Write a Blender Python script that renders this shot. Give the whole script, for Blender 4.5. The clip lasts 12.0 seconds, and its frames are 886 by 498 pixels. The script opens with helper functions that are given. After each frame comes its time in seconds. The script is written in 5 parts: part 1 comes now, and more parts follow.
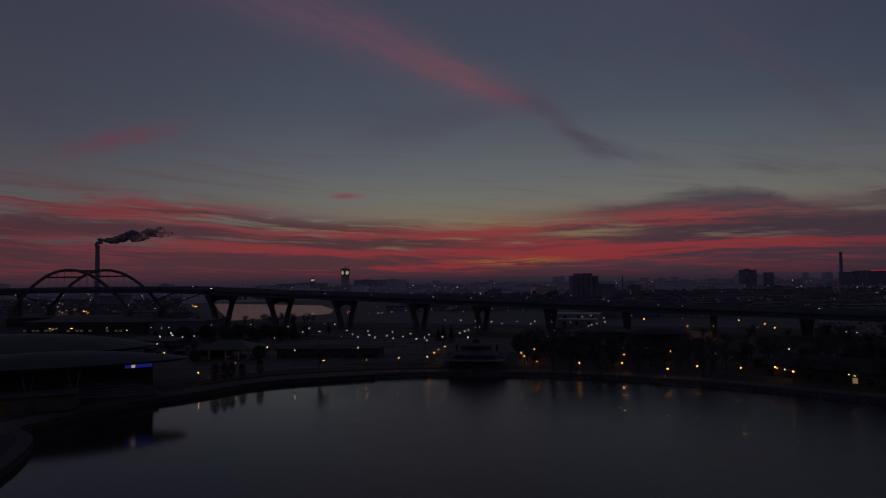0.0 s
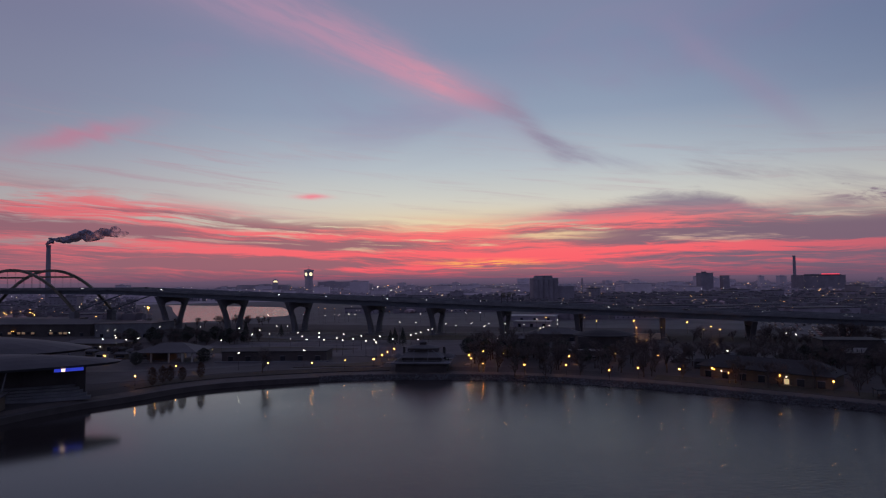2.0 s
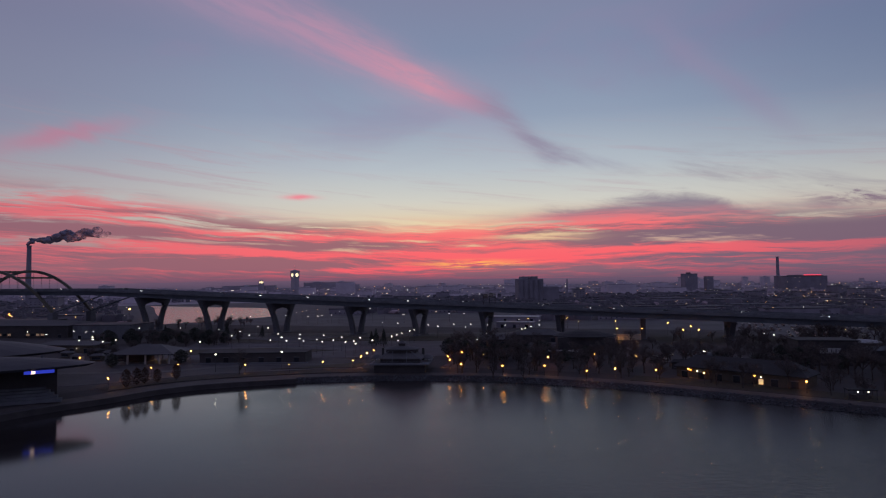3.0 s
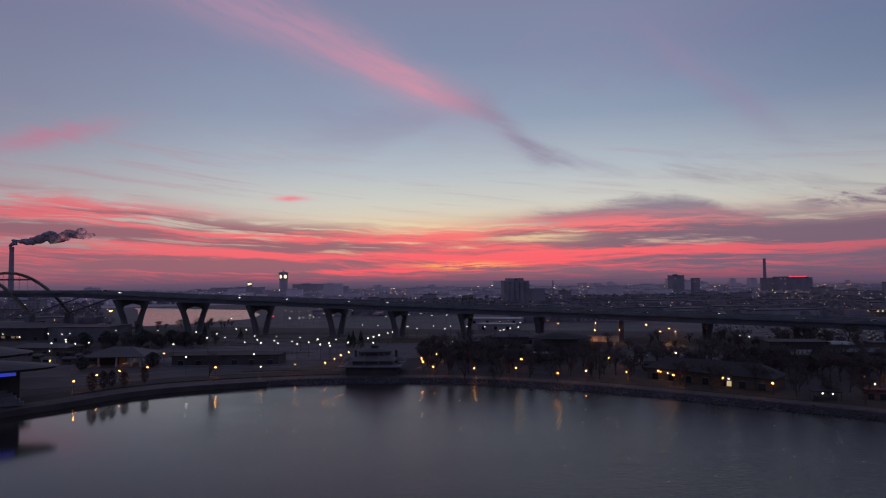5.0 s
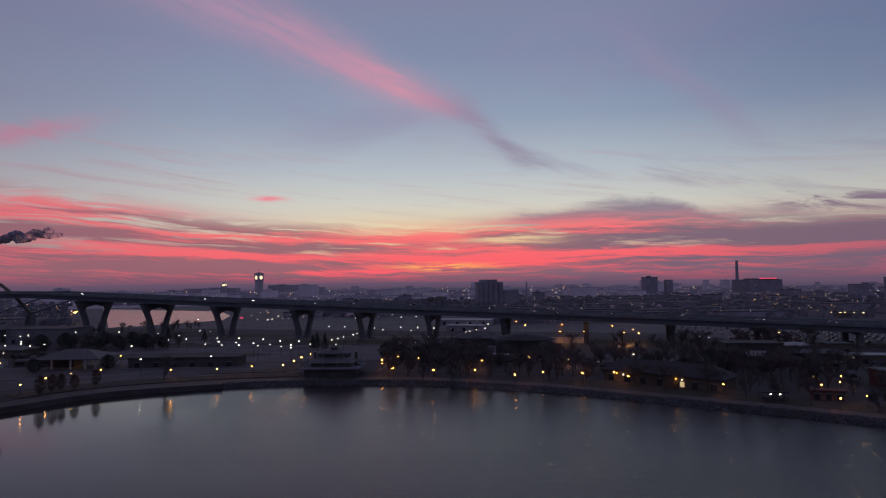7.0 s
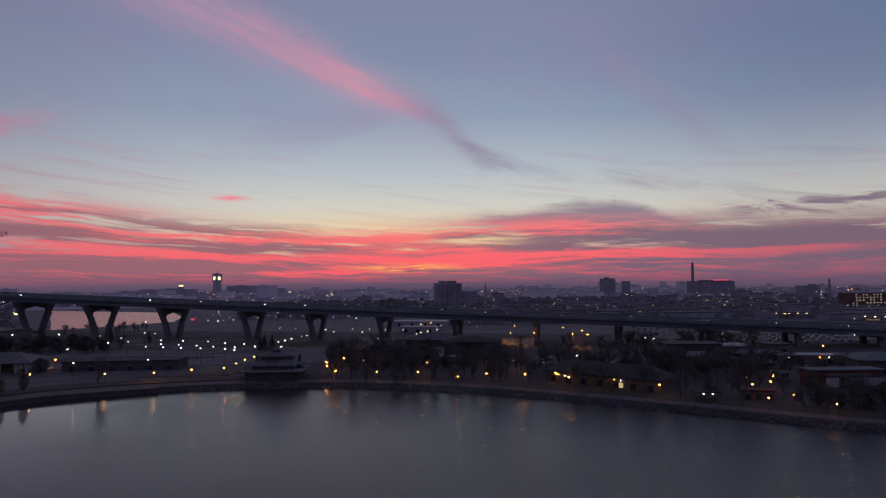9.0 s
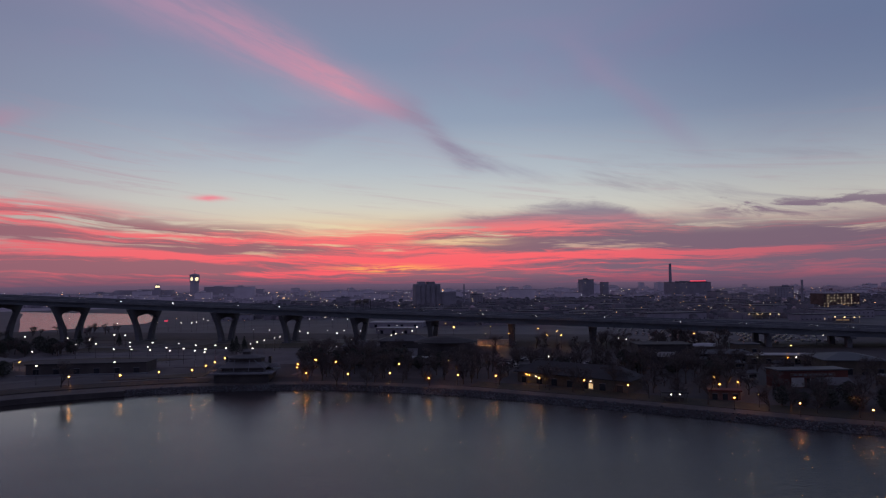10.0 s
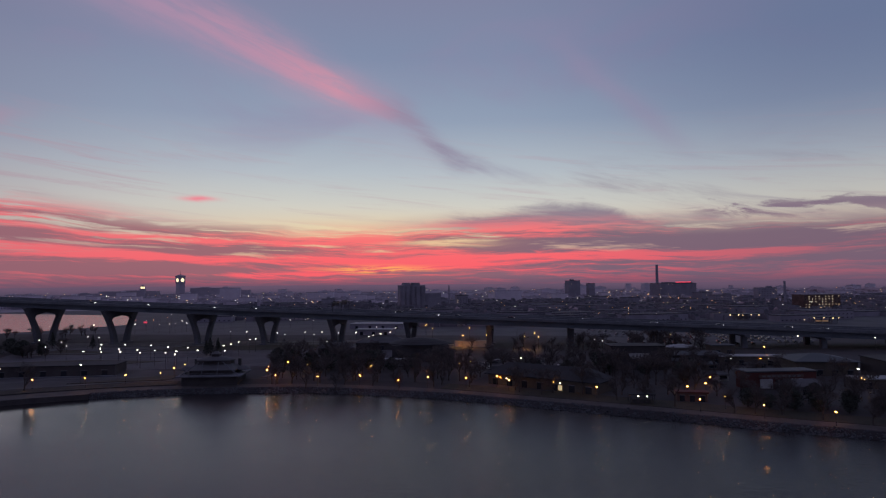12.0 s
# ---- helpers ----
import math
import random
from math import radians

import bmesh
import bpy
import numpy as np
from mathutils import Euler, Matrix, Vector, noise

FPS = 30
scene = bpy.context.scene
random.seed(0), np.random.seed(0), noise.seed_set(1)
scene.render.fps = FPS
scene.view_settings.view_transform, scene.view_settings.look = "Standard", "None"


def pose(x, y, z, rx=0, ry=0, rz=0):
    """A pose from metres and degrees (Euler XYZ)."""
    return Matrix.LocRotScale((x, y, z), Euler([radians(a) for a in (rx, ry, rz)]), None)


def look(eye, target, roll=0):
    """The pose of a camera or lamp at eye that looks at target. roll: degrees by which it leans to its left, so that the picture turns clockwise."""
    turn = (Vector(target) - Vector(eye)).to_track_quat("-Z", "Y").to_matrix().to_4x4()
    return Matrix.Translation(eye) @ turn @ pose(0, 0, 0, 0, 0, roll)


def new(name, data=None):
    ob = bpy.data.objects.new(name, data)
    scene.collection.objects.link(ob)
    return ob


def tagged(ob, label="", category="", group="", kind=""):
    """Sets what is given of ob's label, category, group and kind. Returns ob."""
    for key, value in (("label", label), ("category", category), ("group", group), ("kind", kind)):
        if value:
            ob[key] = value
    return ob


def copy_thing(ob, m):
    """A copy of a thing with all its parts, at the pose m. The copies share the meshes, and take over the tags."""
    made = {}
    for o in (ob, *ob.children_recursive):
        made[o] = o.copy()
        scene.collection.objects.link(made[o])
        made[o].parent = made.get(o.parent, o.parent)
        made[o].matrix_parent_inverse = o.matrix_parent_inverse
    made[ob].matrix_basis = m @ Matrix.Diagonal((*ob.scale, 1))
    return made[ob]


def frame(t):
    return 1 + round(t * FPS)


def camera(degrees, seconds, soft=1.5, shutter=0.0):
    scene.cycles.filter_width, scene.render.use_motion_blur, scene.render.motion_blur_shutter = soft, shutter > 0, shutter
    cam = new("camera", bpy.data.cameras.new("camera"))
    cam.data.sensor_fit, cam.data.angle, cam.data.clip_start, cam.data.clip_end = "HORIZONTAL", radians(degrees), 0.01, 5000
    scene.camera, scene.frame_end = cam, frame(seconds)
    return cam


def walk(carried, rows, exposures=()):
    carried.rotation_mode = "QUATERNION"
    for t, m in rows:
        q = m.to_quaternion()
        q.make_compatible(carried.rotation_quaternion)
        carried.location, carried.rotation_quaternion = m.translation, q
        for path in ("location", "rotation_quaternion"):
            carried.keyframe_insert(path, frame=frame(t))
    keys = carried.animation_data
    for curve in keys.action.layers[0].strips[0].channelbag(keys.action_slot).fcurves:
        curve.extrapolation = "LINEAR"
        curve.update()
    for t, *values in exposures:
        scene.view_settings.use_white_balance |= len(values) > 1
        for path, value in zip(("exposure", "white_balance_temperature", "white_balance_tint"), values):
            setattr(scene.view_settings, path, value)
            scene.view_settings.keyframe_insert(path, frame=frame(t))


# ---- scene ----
cam = camera(69.9, 12.0, soft=1.2)
PATH = [
    (0, (0.00, 0.00, 43.40), (-0.55, 99.90, 47.74), -0.90),
    (0.5, (2.46, 0.12, 43.39), (2.31, 100.02, 47.78), -0.80),
    (1, (4.81, 0.28, 43.40), (5.96, 100.13, 47.84), -0.80),
    (1.5, (7.05, 0.46, 43.41), (9.95, 100.26, 47.90), -0.80),
    (2, (9.23, 0.63, 43.42), (13.83, 100.38, 47.96), -0.70),
    (2.5, (11.32, 0.81, 43.44), (17.22, 100.51, 47.98), -0.80),
    (3, (13.41, 0.97, 43.44), (19.91, 100.62, 48.08), -0.70),
    (5, (21.99, 1.36, 43.42), (29.84, 100.91, 48.31), -0.70),
    (5.5, (24.21, 1.33, 43.42), (32.66, 100.83, 48.36), -0.60),
    (6, (26.44, 1.29, 43.42), (35.74, 100.69, 48.41), -0.60),
    (6.5, (28.68, 1.26, 43.43), (38.83, 100.56, 48.48), -0.60),
    (7, (30.89, 1.27, 43.45), (41.94, 100.47, 48.49), -0.60),
    (9, (39.61, 1.45, 43.58), (56.21, 99.90, 48.73), -0.50),
    (9.5, (41.73, 1.54, 43.62), (59.83, 99.74, 48.77), -0.50),
    (10, (43.80, 1.61, 43.65), (63.30, 99.51, 48.90), -0.50),
    (10.5, (45.87, 1.66, 43.67), (66.17, 99.41, 48.93), -0.50),
    (11, (47.91, 1.70, 43.70), (68.66, 99.35, 49.00), -0.50),
    (11.5, (49.99, 1.71, 43.72), (70.94, 99.31, 49.08), -0.50),
    (12, (52.08, 1.72, 43.75), (73.13, 99.32, 49.15), -0.50),
]
walk(cam, [(t, look(eye, target, roll)) for t, eye, target, roll in PATH],
     exposures=[(0.0, -2.08), (0.5, -0.93), (0.8, -0.25), (1.0, 0.0), (12.0, 0.0)])


# ---- world: a dusk sky with a lit cloud deck in the west ----
def lin(r, g, b):
    """A linear colour from 8-bit values."""
    f = lambda v: v / 255 / 12.92 if v <= 10 else ((v / 255 + 0.055) / 1.055) ** 2.4
    return (f(r), f(g), f(b), 1.0)


class Net:
    """Short calls to add nodes to a tree."""

    def __init__(self, tree):
        self.tree, self.nodes, self.links = tree, tree.nodes, tree.links

    def put(self, socket, value):
        if isinstance(value, bpy.types.NodeSocket):
            self.links.new(value, socket)
        else:
            socket.default_value = value

    def math(self, op, a, b=0.0, c=0.0):
        n = self.nodes.new("ShaderNodeMath")
        n.operation = op
        for k, v in enumerate((a, b, c)):
            self.put(n.inputs[k], v)
        return n.outputs[0]

    def add(self, a, b): return self.math("ADD", a, b)
    def sub(self, a, b): return self.math("SUBTRACT", a, b)
    def mul(self, a, b): return self.math("MULTIPLY", a, b)

    def smooth(self, v, lo, hi, a=0.0, b=1.0):
        n = self.nodes.new("ShaderNodeMapRange")
        n.interpolation_type = "SMOOTHSTEP"
        for k, x in enumerate((v, lo, hi, a, b)):
            self.put(n.inputs[k], x)
        return n.outputs[0]

    def bell(self, v, centre, width):
        d = self.math("DIVIDE", self.sub(v, centre), width)
        return self.math("EXPONENT", self.mul(self.mul(d, d), -1.0))

    def mix(self, f, a, b):
        n = self.nodes.new("ShaderNodeMix")
        n.data_type = "RGBA"
        self.put(n.inputs[0], f), self.put(n.inputs[6], a), self.put(n.inputs[7], b)
        return n.outputs[2]

    def ramp(self, v, stops):
        n = self.nodes.new("ShaderNodeValToRGB")
        e = n.color_ramp.elements
        while len(e) < len(stops):
            e.new(0.5)
        for k, (p, c) in enumerate(stops):
            e[k].position, e[k].color = p, c
        self.put(n.inputs[0], v)
        return n.outputs[0]

    def xyz(self, x, y, z):
        n = self.nodes.new("ShaderNodeCombineXYZ")
        for k, v in enumerate((x, y, z)):
            self.put(n.inputs[k], v)
        return n.outputs[0]

    def noise(self, vector, scale=1.0, detail=3.0, rough=0.5, distort=0.0):
        n = self.nodes.new("ShaderNodeTexNoise")
        self.put(n.inputs["Vector"], vector)
        for key, v in (("Scale", scale), ("Detail", detail), ("Roughness", rough), ("Distortion", distort)):
            self.put(n.inputs[key], v)
        return n.outputs[0]


def build_sky():
    world = bpy.data.worlds.new("dusk_sky")
    scene.world = world
    world.use_nodes = True
    k = Net(world.node_tree)
    k.nodes.clear()
    way = k.nodes.new("ShaderNodeTexCoord").outputs["Generated"]
    split = k.nodes.new("ShaderNodeSeparateXYZ")
    k.links.new(way, split.inputs[0])
    x, y, z = split.outputs
    az = k.mul(k.math("ARCTAN2", x, y), 57.2958)
    el = k.mul(k.math("ARCSINE", z), 57.2958)

    # clear sky by height, dimmer away from the set sun
    clear = k.ramp(k.math("DIVIDE", el, 60.0), [
        (0.0, lin(128, 86, 112)), (0.02, lin(160, 104, 118)), (0.05, lin(208, 166, 152)), (0.08, lin(216, 202, 182)),
        (0.115, lin(207, 206, 198)), (0.165, lin(182, 191, 199)), (0.24, lin(146, 160, 182)), (0.33, lin(128, 141, 169)),
        (0.5, lin(126, 122, 152)), (0.75, lin(120, 114, 146)), (1.0, lin(112, 110, 144))])
    clear = k.mix(k.smooth(az, 0.0, -36.0, 0.0, 0.7), clear, k.ramp(k.math("DIVIDE", el, 60.0), [
        (0.0, lin(120, 86, 112)), (0.1, lin(176, 164, 170)), (0.2, lin(134, 138, 163)), (0.4, lin(122, 119, 150)), (0.75, lin(120, 114, 146)), (1.0, lin(112, 110, 144))]))
    glow = k.mul(k.bell(az, 5.0, 13.0), k.bell(el, 3.8, 1.9))
    clear = k.mix(k.mul(glow, 0.8), clear, lin(246, 218, 164))

    # thin mauve veil high up
    veil = k.noise(k.xyz(k.mul(az, 0.05), k.mul(el, 0.12), 3.0), 1.0, 4.0, 0.55, 0.6)
    veil = k.mul(k.smooth(veil, 0.45, 0.75), k.smooth(el, 8.0, 15.0))
    clear = k.mix(k.mul(veil, 0.45), clear, lin(146, 132, 164))

    # deeper blue towards the north
    clear = k.mix(k.mul(k.smooth(az, 12.0, 50.0, 0.0, 0.75), k.smooth(el, 5.0, 20.0)), clear, lin(100, 119, 155))

    # long diagonal plume of cloud
    warp = k.sub(k.noise(k.xyz(k.mul(az, 0.12), k.mul(el, 0.25), 7.0), 1.0, 5.0, 0.6), 0.5)
    fine = k.sub(k.noise(k.xyz(k.mul(k.add(az, k.mul(el, 1.5)), 0.25), k.mul(k.sub(el, k.mul(az, -0.4)), 0.7), 2.0), 1.0, 5.0, 0.62), 0.5)
    u = k.mul(az, 0.1)
    line = 0.0
    for c in (0.0977, -0.0244, -3.1979, 17.75):
        line = k.add(k.mul(line, u), c)
    line = k.sub(line, k.smooth(az, 8.0, 13.5, 0.0, 2.64))
    line = k.add(line, k.smooth(az, 9.0, -10.0, 0.0, 1.2))
    streak = k.noise(k.xyz(k.mul(k.sub(az, k.mul(el, 0.6)), 0.14), k.mul(k.add(el, k.mul(az, 0.36)), 1.1), 9.0), 1.0, 5.0, 0.6, 0.3)
    off = k.add(k.sub(el, line), k.add(k.mul(warp, 1.6), k.mul(fine, 1.0)))
    wide = k.add(1.2, k.smooth(az, 12.0, -12.0, 0.0, 0.75))
    wide = k.sub(wide, k.smooth(az, 10.0, 17.0, 0.0, 0.6))
    plume = k.mul(k.bell(off, 0.0, wide), k.mul(k.smooth(az, -32.0, -6.0, 0.35, 1.0), k.smooth(az, 23.0, 13.0)))
    plume = k.mul(plume, k.smooth(streak, 0.3, 0.62, 0.45, 1.0))
    plume_colour = k.ramp(k.smooth(az, -20.0, 20.0), [
        (0.0, lin(168, 140, 168)), (0.35, lin(196, 142, 166)), (0.6, lin(220, 144, 162)), (0.7, lin(190, 138, 160)), (0.8, lin(150, 132, 156)), (0.9, lin(142, 132, 156))])
    clear = k.mix(k.mul(plume, 0.8), clear, plume_colour)
    soft = k.mul(k.bell(off, -0.6, 2.6), k.mul(k.smooth(az, -30.0, -5.0, 0.4, 1.0), k.smooth(az, 14.0, 4.0)))
    clear = k.mix(k.mul(soft, 0.15), clear, lin(190, 150, 178))

    # faint second plume
    off2 = k.add(k.sub(el, k.sub(39.5, k.mul(az, 0.84))), k.mul(warp, 2.0))
    faint = k.mul(k.bell(off2, 0.0, 1.3), k.mul(k.smooth(az, 20.0, 26.0), k.smooth(az, 36.0, 30.0)))
    clear = k.mix(k.mul(faint, 0.36), clear, lin(154, 136, 166))

    # small rosy clouds in the south-west
    d1 = k.sub(k.sub(el, 11.5), k.mul(k.add(az, 27.0), 0.3))
    rosy = k.mul(k.bell(k.add(d1, k.mul(fine, 1.6)), 0.0, 0.75), k.bell(az, -27.5, 4.2))
    clear = k.mix(k.mul(rosy, 0.7), clear, lin(196, 128, 152))
    dash = k.mul(k.bell(k.add(el, k.mul(fine, 0.4)), 7.3, 0.2), k.bell(az, -9.0, 1.3))
    clear = k.mix(dash, clear, lin(236, 140, 152))

    # grey wisps and a dark wedge of cloud in the west-north-west
    w = k.noise(k.xyz(k.mul(k.add(az, k.mul(el, 2.6)), 0.13), k.mul(k.add(el, k.mul(az, 0.12)), 0.42), 11.0), 1.0, 6.0, 0.6, 0.5)
    wisp = k.mul(k.smooth(w, 0.45, 0.72), k.mul(k.smooth(az, 12.0, 26.0), k.mul(k.smooth(el, 12.5, 8.5), k.smooth(el, 3.0, 5.5))))
    clear = k.mix(k.mul(wisp, 0.6), clear, lin(146, 136, 152))
    rag = k.sub(k.noise(k.xyz(k.mul(k.add(az, k.mul(el, 1.8)), 0.22), k.mul(el, 0.9), 61.0), 1.0, 6.0, 0.62, 0.6), 0.5)
    rise = k.math("MINIMUM", k.add(k.mul(k.sub(az, 8.0), 0.1), 5.4), k.add(k.mul(k.sub(30.0, az), 0.34), 5.3))
    wedge = k.mul(k.smooth(k.add(k.sub(rise, el), k.mul(rag, 2.2)), -0.5, 0.7), k.mul(k.smooth(az, 8.0, 15.0), k.smooth(el, 4.2, 5.4)))
    clear = k.mix(k.mul(wedge, 0.85), clear, lin(130, 116, 136))
    lump = k.mul(k.smooth(k.add(rag, k.mul(k.bell(el, 5.9, 0.9), 0.22)), 0.14, 0.3), k.mul(k.smooth(az, 31.0, 37.0), k.bell(el, 5.9, 1.3)))
    clear = k.mix(k.mul(lump, 0.85), clear, lin(124, 100, 124))

    # faint fibres between the plume and the deck
    hair = k.noise(k.xyz(k.mul(k.add(az, k.mul(el, 1.2)), 0.09), k.mul(k.add(el, k.mul(az, 0.1)), 1.5), 83.0), 1.0, 8.0, 0.66, 0.5)
    hair = k.mul(k.smooth(hair, 0.5, 0.72), k.mul(k.smooth(el, 4.0, 6.5), k.smooth(el, 16.0, 9.0)))
    clear = k.mix(k.mul(hair, k.smooth(az, -4.0, -20.0, 0.3, 0.55)), clear, lin(178, 146, 160))

    # the low cloud deck: long flat streaks, lit rose from beneath
    slant = k.add(el, k.mul(az, k.smooth(az, 12.0, -24.0, 0.0, 0.05)))
    e2 = k.add(slant, k.mul(k.sub(k.noise(k.xyz(k.mul(az, 0.07), k.mul(el, 0.25), 21.0), 1.0, 4.0, 0.55), 0.5), 1.9))
    edge = k.add(5.5, k.mul(k.bell(az, -30.0, 12.0), 0.9))
    edge = k.add(edge, k.mul(k.bell(az, 20.0, 9.0), 0.5))
    edge = k.sub(edge, k.mul(k.bell(az, -4.0, 7.0), 0.3))
    body = k.smooth(k.sub(edge, e2), -0.7, 1.7)
    s1 = k.noise(k.xyz(k.mul(az, 0.06), k.mul(e2, 0.9), 31.0), 1.0, 7.0, 0.62, 0.4)
    s2 = k.noise(k.xyz(k.mul(az, 0.05), k.mul(e2, 1.0), 47.0), 1.0, 6.0, 0.6, 0.35)
    s3 = k.noise(k.xyz(k.mul(az, 0.2), k.mul(e2, 3.0), 5.0), 1.0, 5.0, 0.62, 0.5)
    s4 = k.noise(k.xyz(k.mul(az, 0.32), k.mul(k.add(e2, k.mul(az, 0.02)), 7.0), 15.0), 1.0, 6.0, 0.65, 0.6)
    mass = k.noise(k.xyz(k.mul(az, 0.05), k.mul(el, 0.4), 73.0), 1.0, 3.0, 0.5, 0.3)
    cover = k.mul(body, k.smooth(k.add(k.add(s1, k.mul(k.sub(s3, 0.5), 0.25)), k.smooth(el, 3.6, 1.0, 0.0, 0.22)), k.smooth(az, -4.0, 8.0, 0.37, 0.29), k.smooth(az, -4.0, 8.0, 0.54, 0.46)))
    drift = k.add(el, k.add(k.mul(k.sub(s3, 0.5), 0.9), k.mul(k.sub(s1, 0.5), 1.6)))
    bands = 0.0
    # each band: middle azimuth and height, half length, half depth, slope, brightness
    for a0, e0, wa, we, slope, amp in (
            (17.0, 5.05, 11.0, 0.5, 0.012, 1.0), (7.0, 1.75, 8.0, 0.75, 0.0, 1.1), (16.0, 2.2, 16.0, 0.3, 0.0, 0.8), (-4.0, 0.95, 9.0, 0.25, 0.008, 0.8),
            (-22.0, 5.5, 5.0, 0.35, -0.03, 0.6), (-28.0, 6.4, 4.5, 0.6, 0.0, 1.1), (-20.0, 2.9, 11.0, 0.4, -0.042, 0.9), (-12.0, 3.9, 6.5, 0.32, -0.03, 0.9),
            (33.0, 2.4, 12.0, 0.22, 0.0, 0.7), (32.5, 4.0, 3.5, 0.35, 0.0, 0.5), (2.0, 4.3, 5.0, 0.4, -0.04, 0.7),
            (20.0, 3.25, 6.5, 0.5, 0.0, -1.1), (-8.0, 3.05, 6.5, 0.42, -0.01, -1.1), (-12.0, 1.55, 11.0, 0.4, 0.0, -0.8), (35.0, 3.7, 9.0, 0.9, 0.0, -0.9),
            (-24.0, 4.3, 7.0, 0.4, -0.03, -0.7)):
        off = k.sub(k.sub(drift, e0), k.mul(k.sub(az, a0), slope))
        bands = k.add(bands, k.mul(k.mul(k.bell(off, 0.0, we), k.bell(az, a0, wa)), amp * 0.26))
    lit = k.add(k.add(s2, k.add(k.mul(k.sub(s3, 0.5), 0.45), k.mul(k.sub(s4, 0.5), 0.4))), k.mul(k.sub(mass, 0.5), -0.4))
    lit = k.smooth(k.add(lit, bands), 0.4, 0.72)
    lit = k.mul(lit, k.smooth(az, 46.0, 20.0, 0.4, 1.0))
    lit = k.mul(lit, k.smooth(k.math("ABSOLUTE", az), 100.0, 60.0))
    dark_cloud = k.mix(k.smooth(az, 4.0, 28.0), lin(152, 100, 112), lin(122, 98, 116))
    rose = k.mix(k.smooth(el, 1.5, 5.5), lin(253, 98, 108), lin(246, 112, 118))
    rose = k.mix(k.smooth(az, 2.0, -30.0, 0.0, 0.55), rose, lin(226, 112, 120))
    deck = k.mix(lit, dark_cloud, rose)
    deck = k.mix(k.mul(k.smooth(k.sub(edge, e2), 1.2, 0.0), 0.45), deck, lin(186, 146, 152))
    sky = k.mix(k.mul(cover, 0.95), clear, deck)
    gap = k.mul(k.bell(drift, 3.6, 0.26), k.bell(az, 12.0, 4.0))
    sky = k.mix(k.mul(gap, 0.85), sky, lin(240, 204, 160))
    ember = k.mul(k.mul(k.bell(az, 6.5, 4.0), k.bell(k.add(el, k.mul(k.sub(s3, 0.5), 0.8)), 1.35, 0.3)), k.smooth(s3, 0.42, 0.6))
    sky = k.mix(ember, sky, lin(255, 190, 96))
    sky = k.mix(k.smooth(k.math("ABSOLUTE", k.sub(az, 3.0)), 14.0, 42.0, 0.0, 0.4), sky, k.mix(0.5, lin(92, 84, 108), sky))

    # murk along the horizon, and the dim sky of the east
    sky = k.mix(k.smooth(el, k.add(0.85, k.smooth(k.math("ABSOLUTE", k.sub(az, 8.0)), 8.0, 24.0, 0.0, 0.35)), -0.2, 0.0, 0.88), sky, lin(104, 81, 103))
    east = k.ramp(k.math("DIVIDE", el, 60.0), [(0.0, lin(100, 102, 128)), (0.12, lin(128, 127, 156)), (0.3, lin(118, 120, 152)), (1.0, lin(110, 111, 146))])
    sky = k.mix(k.smooth(k.math("ABSOLUTE", k.sub(az, 8.0)), 60.0, 120.0), sky, east)
    sky = k.mix(k.smooth(el, 0.0, -2.0), sky, lin(60, 58, 74))
    back = k.nodes.new("ShaderNodeBackground")
    k.put(back.inputs[0], sky)
    back.inputs[1].default_value = 1.0
    out = k.nodes.new("ShaderNodeOutputWorld")
    k.links.new(back.outputs[0], out.inputs[0])


build_sky()


# hooded road lamps that flood the yard under the viaduct
for spot_at, watts in (((151, 402, 9.6), 14000), ((158, 396, 9.6), 9000), ((194, 379, 9.6), 13000), ((186, 383, 9.6), 9000)):
    flood = new("yard_flood", bpy.data.lights.new("yard_flood", "SPOT"))
    flood.data.energy, flood.data.color, flood.data.shadow_soft_size = watts, (1.0, 0.4, 0.13), 0.3
    flood.data.spot_size, flood.data.spot_blend = radians(115), 0.6
    flood.location = spot_at


# ---- materials ----
def mat(name, c1, c2, rough=0.8, scale=1.0, metal=0.0, bump=0.15, vary=0.0):
    """A worn surface: two colours mixed by coarse stains and fine grain, with relief."""
    m = bpy.data.materials.new(name)
    m.use_nodes = True
    k = Net(m.node_tree)
    p = k.nodes["Principled BSDF"]
    at = k.nodes.new("ShaderNodeTexCoord").outputs["Object"]
    coarse = k.noise(at, 0.12 * scale, 4.0, 0.6, 0.3)
    fine = k.noise(at, 2.2 * scale, 5.0, 0.65)
    f = k.smooth(k.add(k.mul(coarse, 0.65), k.mul(fine, 0.35)), 0.35, 0.65)
    col = k.mix(f, (*c1, 1), (*c2, 1))
    if vary:
        r = k.nodes.new("ShaderNodeObjectInfo").outputs["Random"]
        h = k.nodes.new("ShaderNodeHueSaturation")
        k.put(h.inputs["Value"], k.add(1 - vary, k.mul(r, 2 * vary)))
        k.put(h.inputs["Color"], col)
        col = h.outputs[0]
    k.put(p.inputs["Base Color"], col)
    k.put(p.inputs["Roughness"], k.add(rough - 0.08, k.mul(fine, 0.16)))
    p.inputs["Metallic"].default_value = metal
    if bump:
        b = k.nodes.new("ShaderNodeBump")
        b.inputs["Strength"].default_value = bump
        b.inputs["Distance"].default_value = 0.1
        k.put(b.inputs["Height"], fine)
        k.links.new(b.outputs[0], p.inputs["Normal"])
    return m


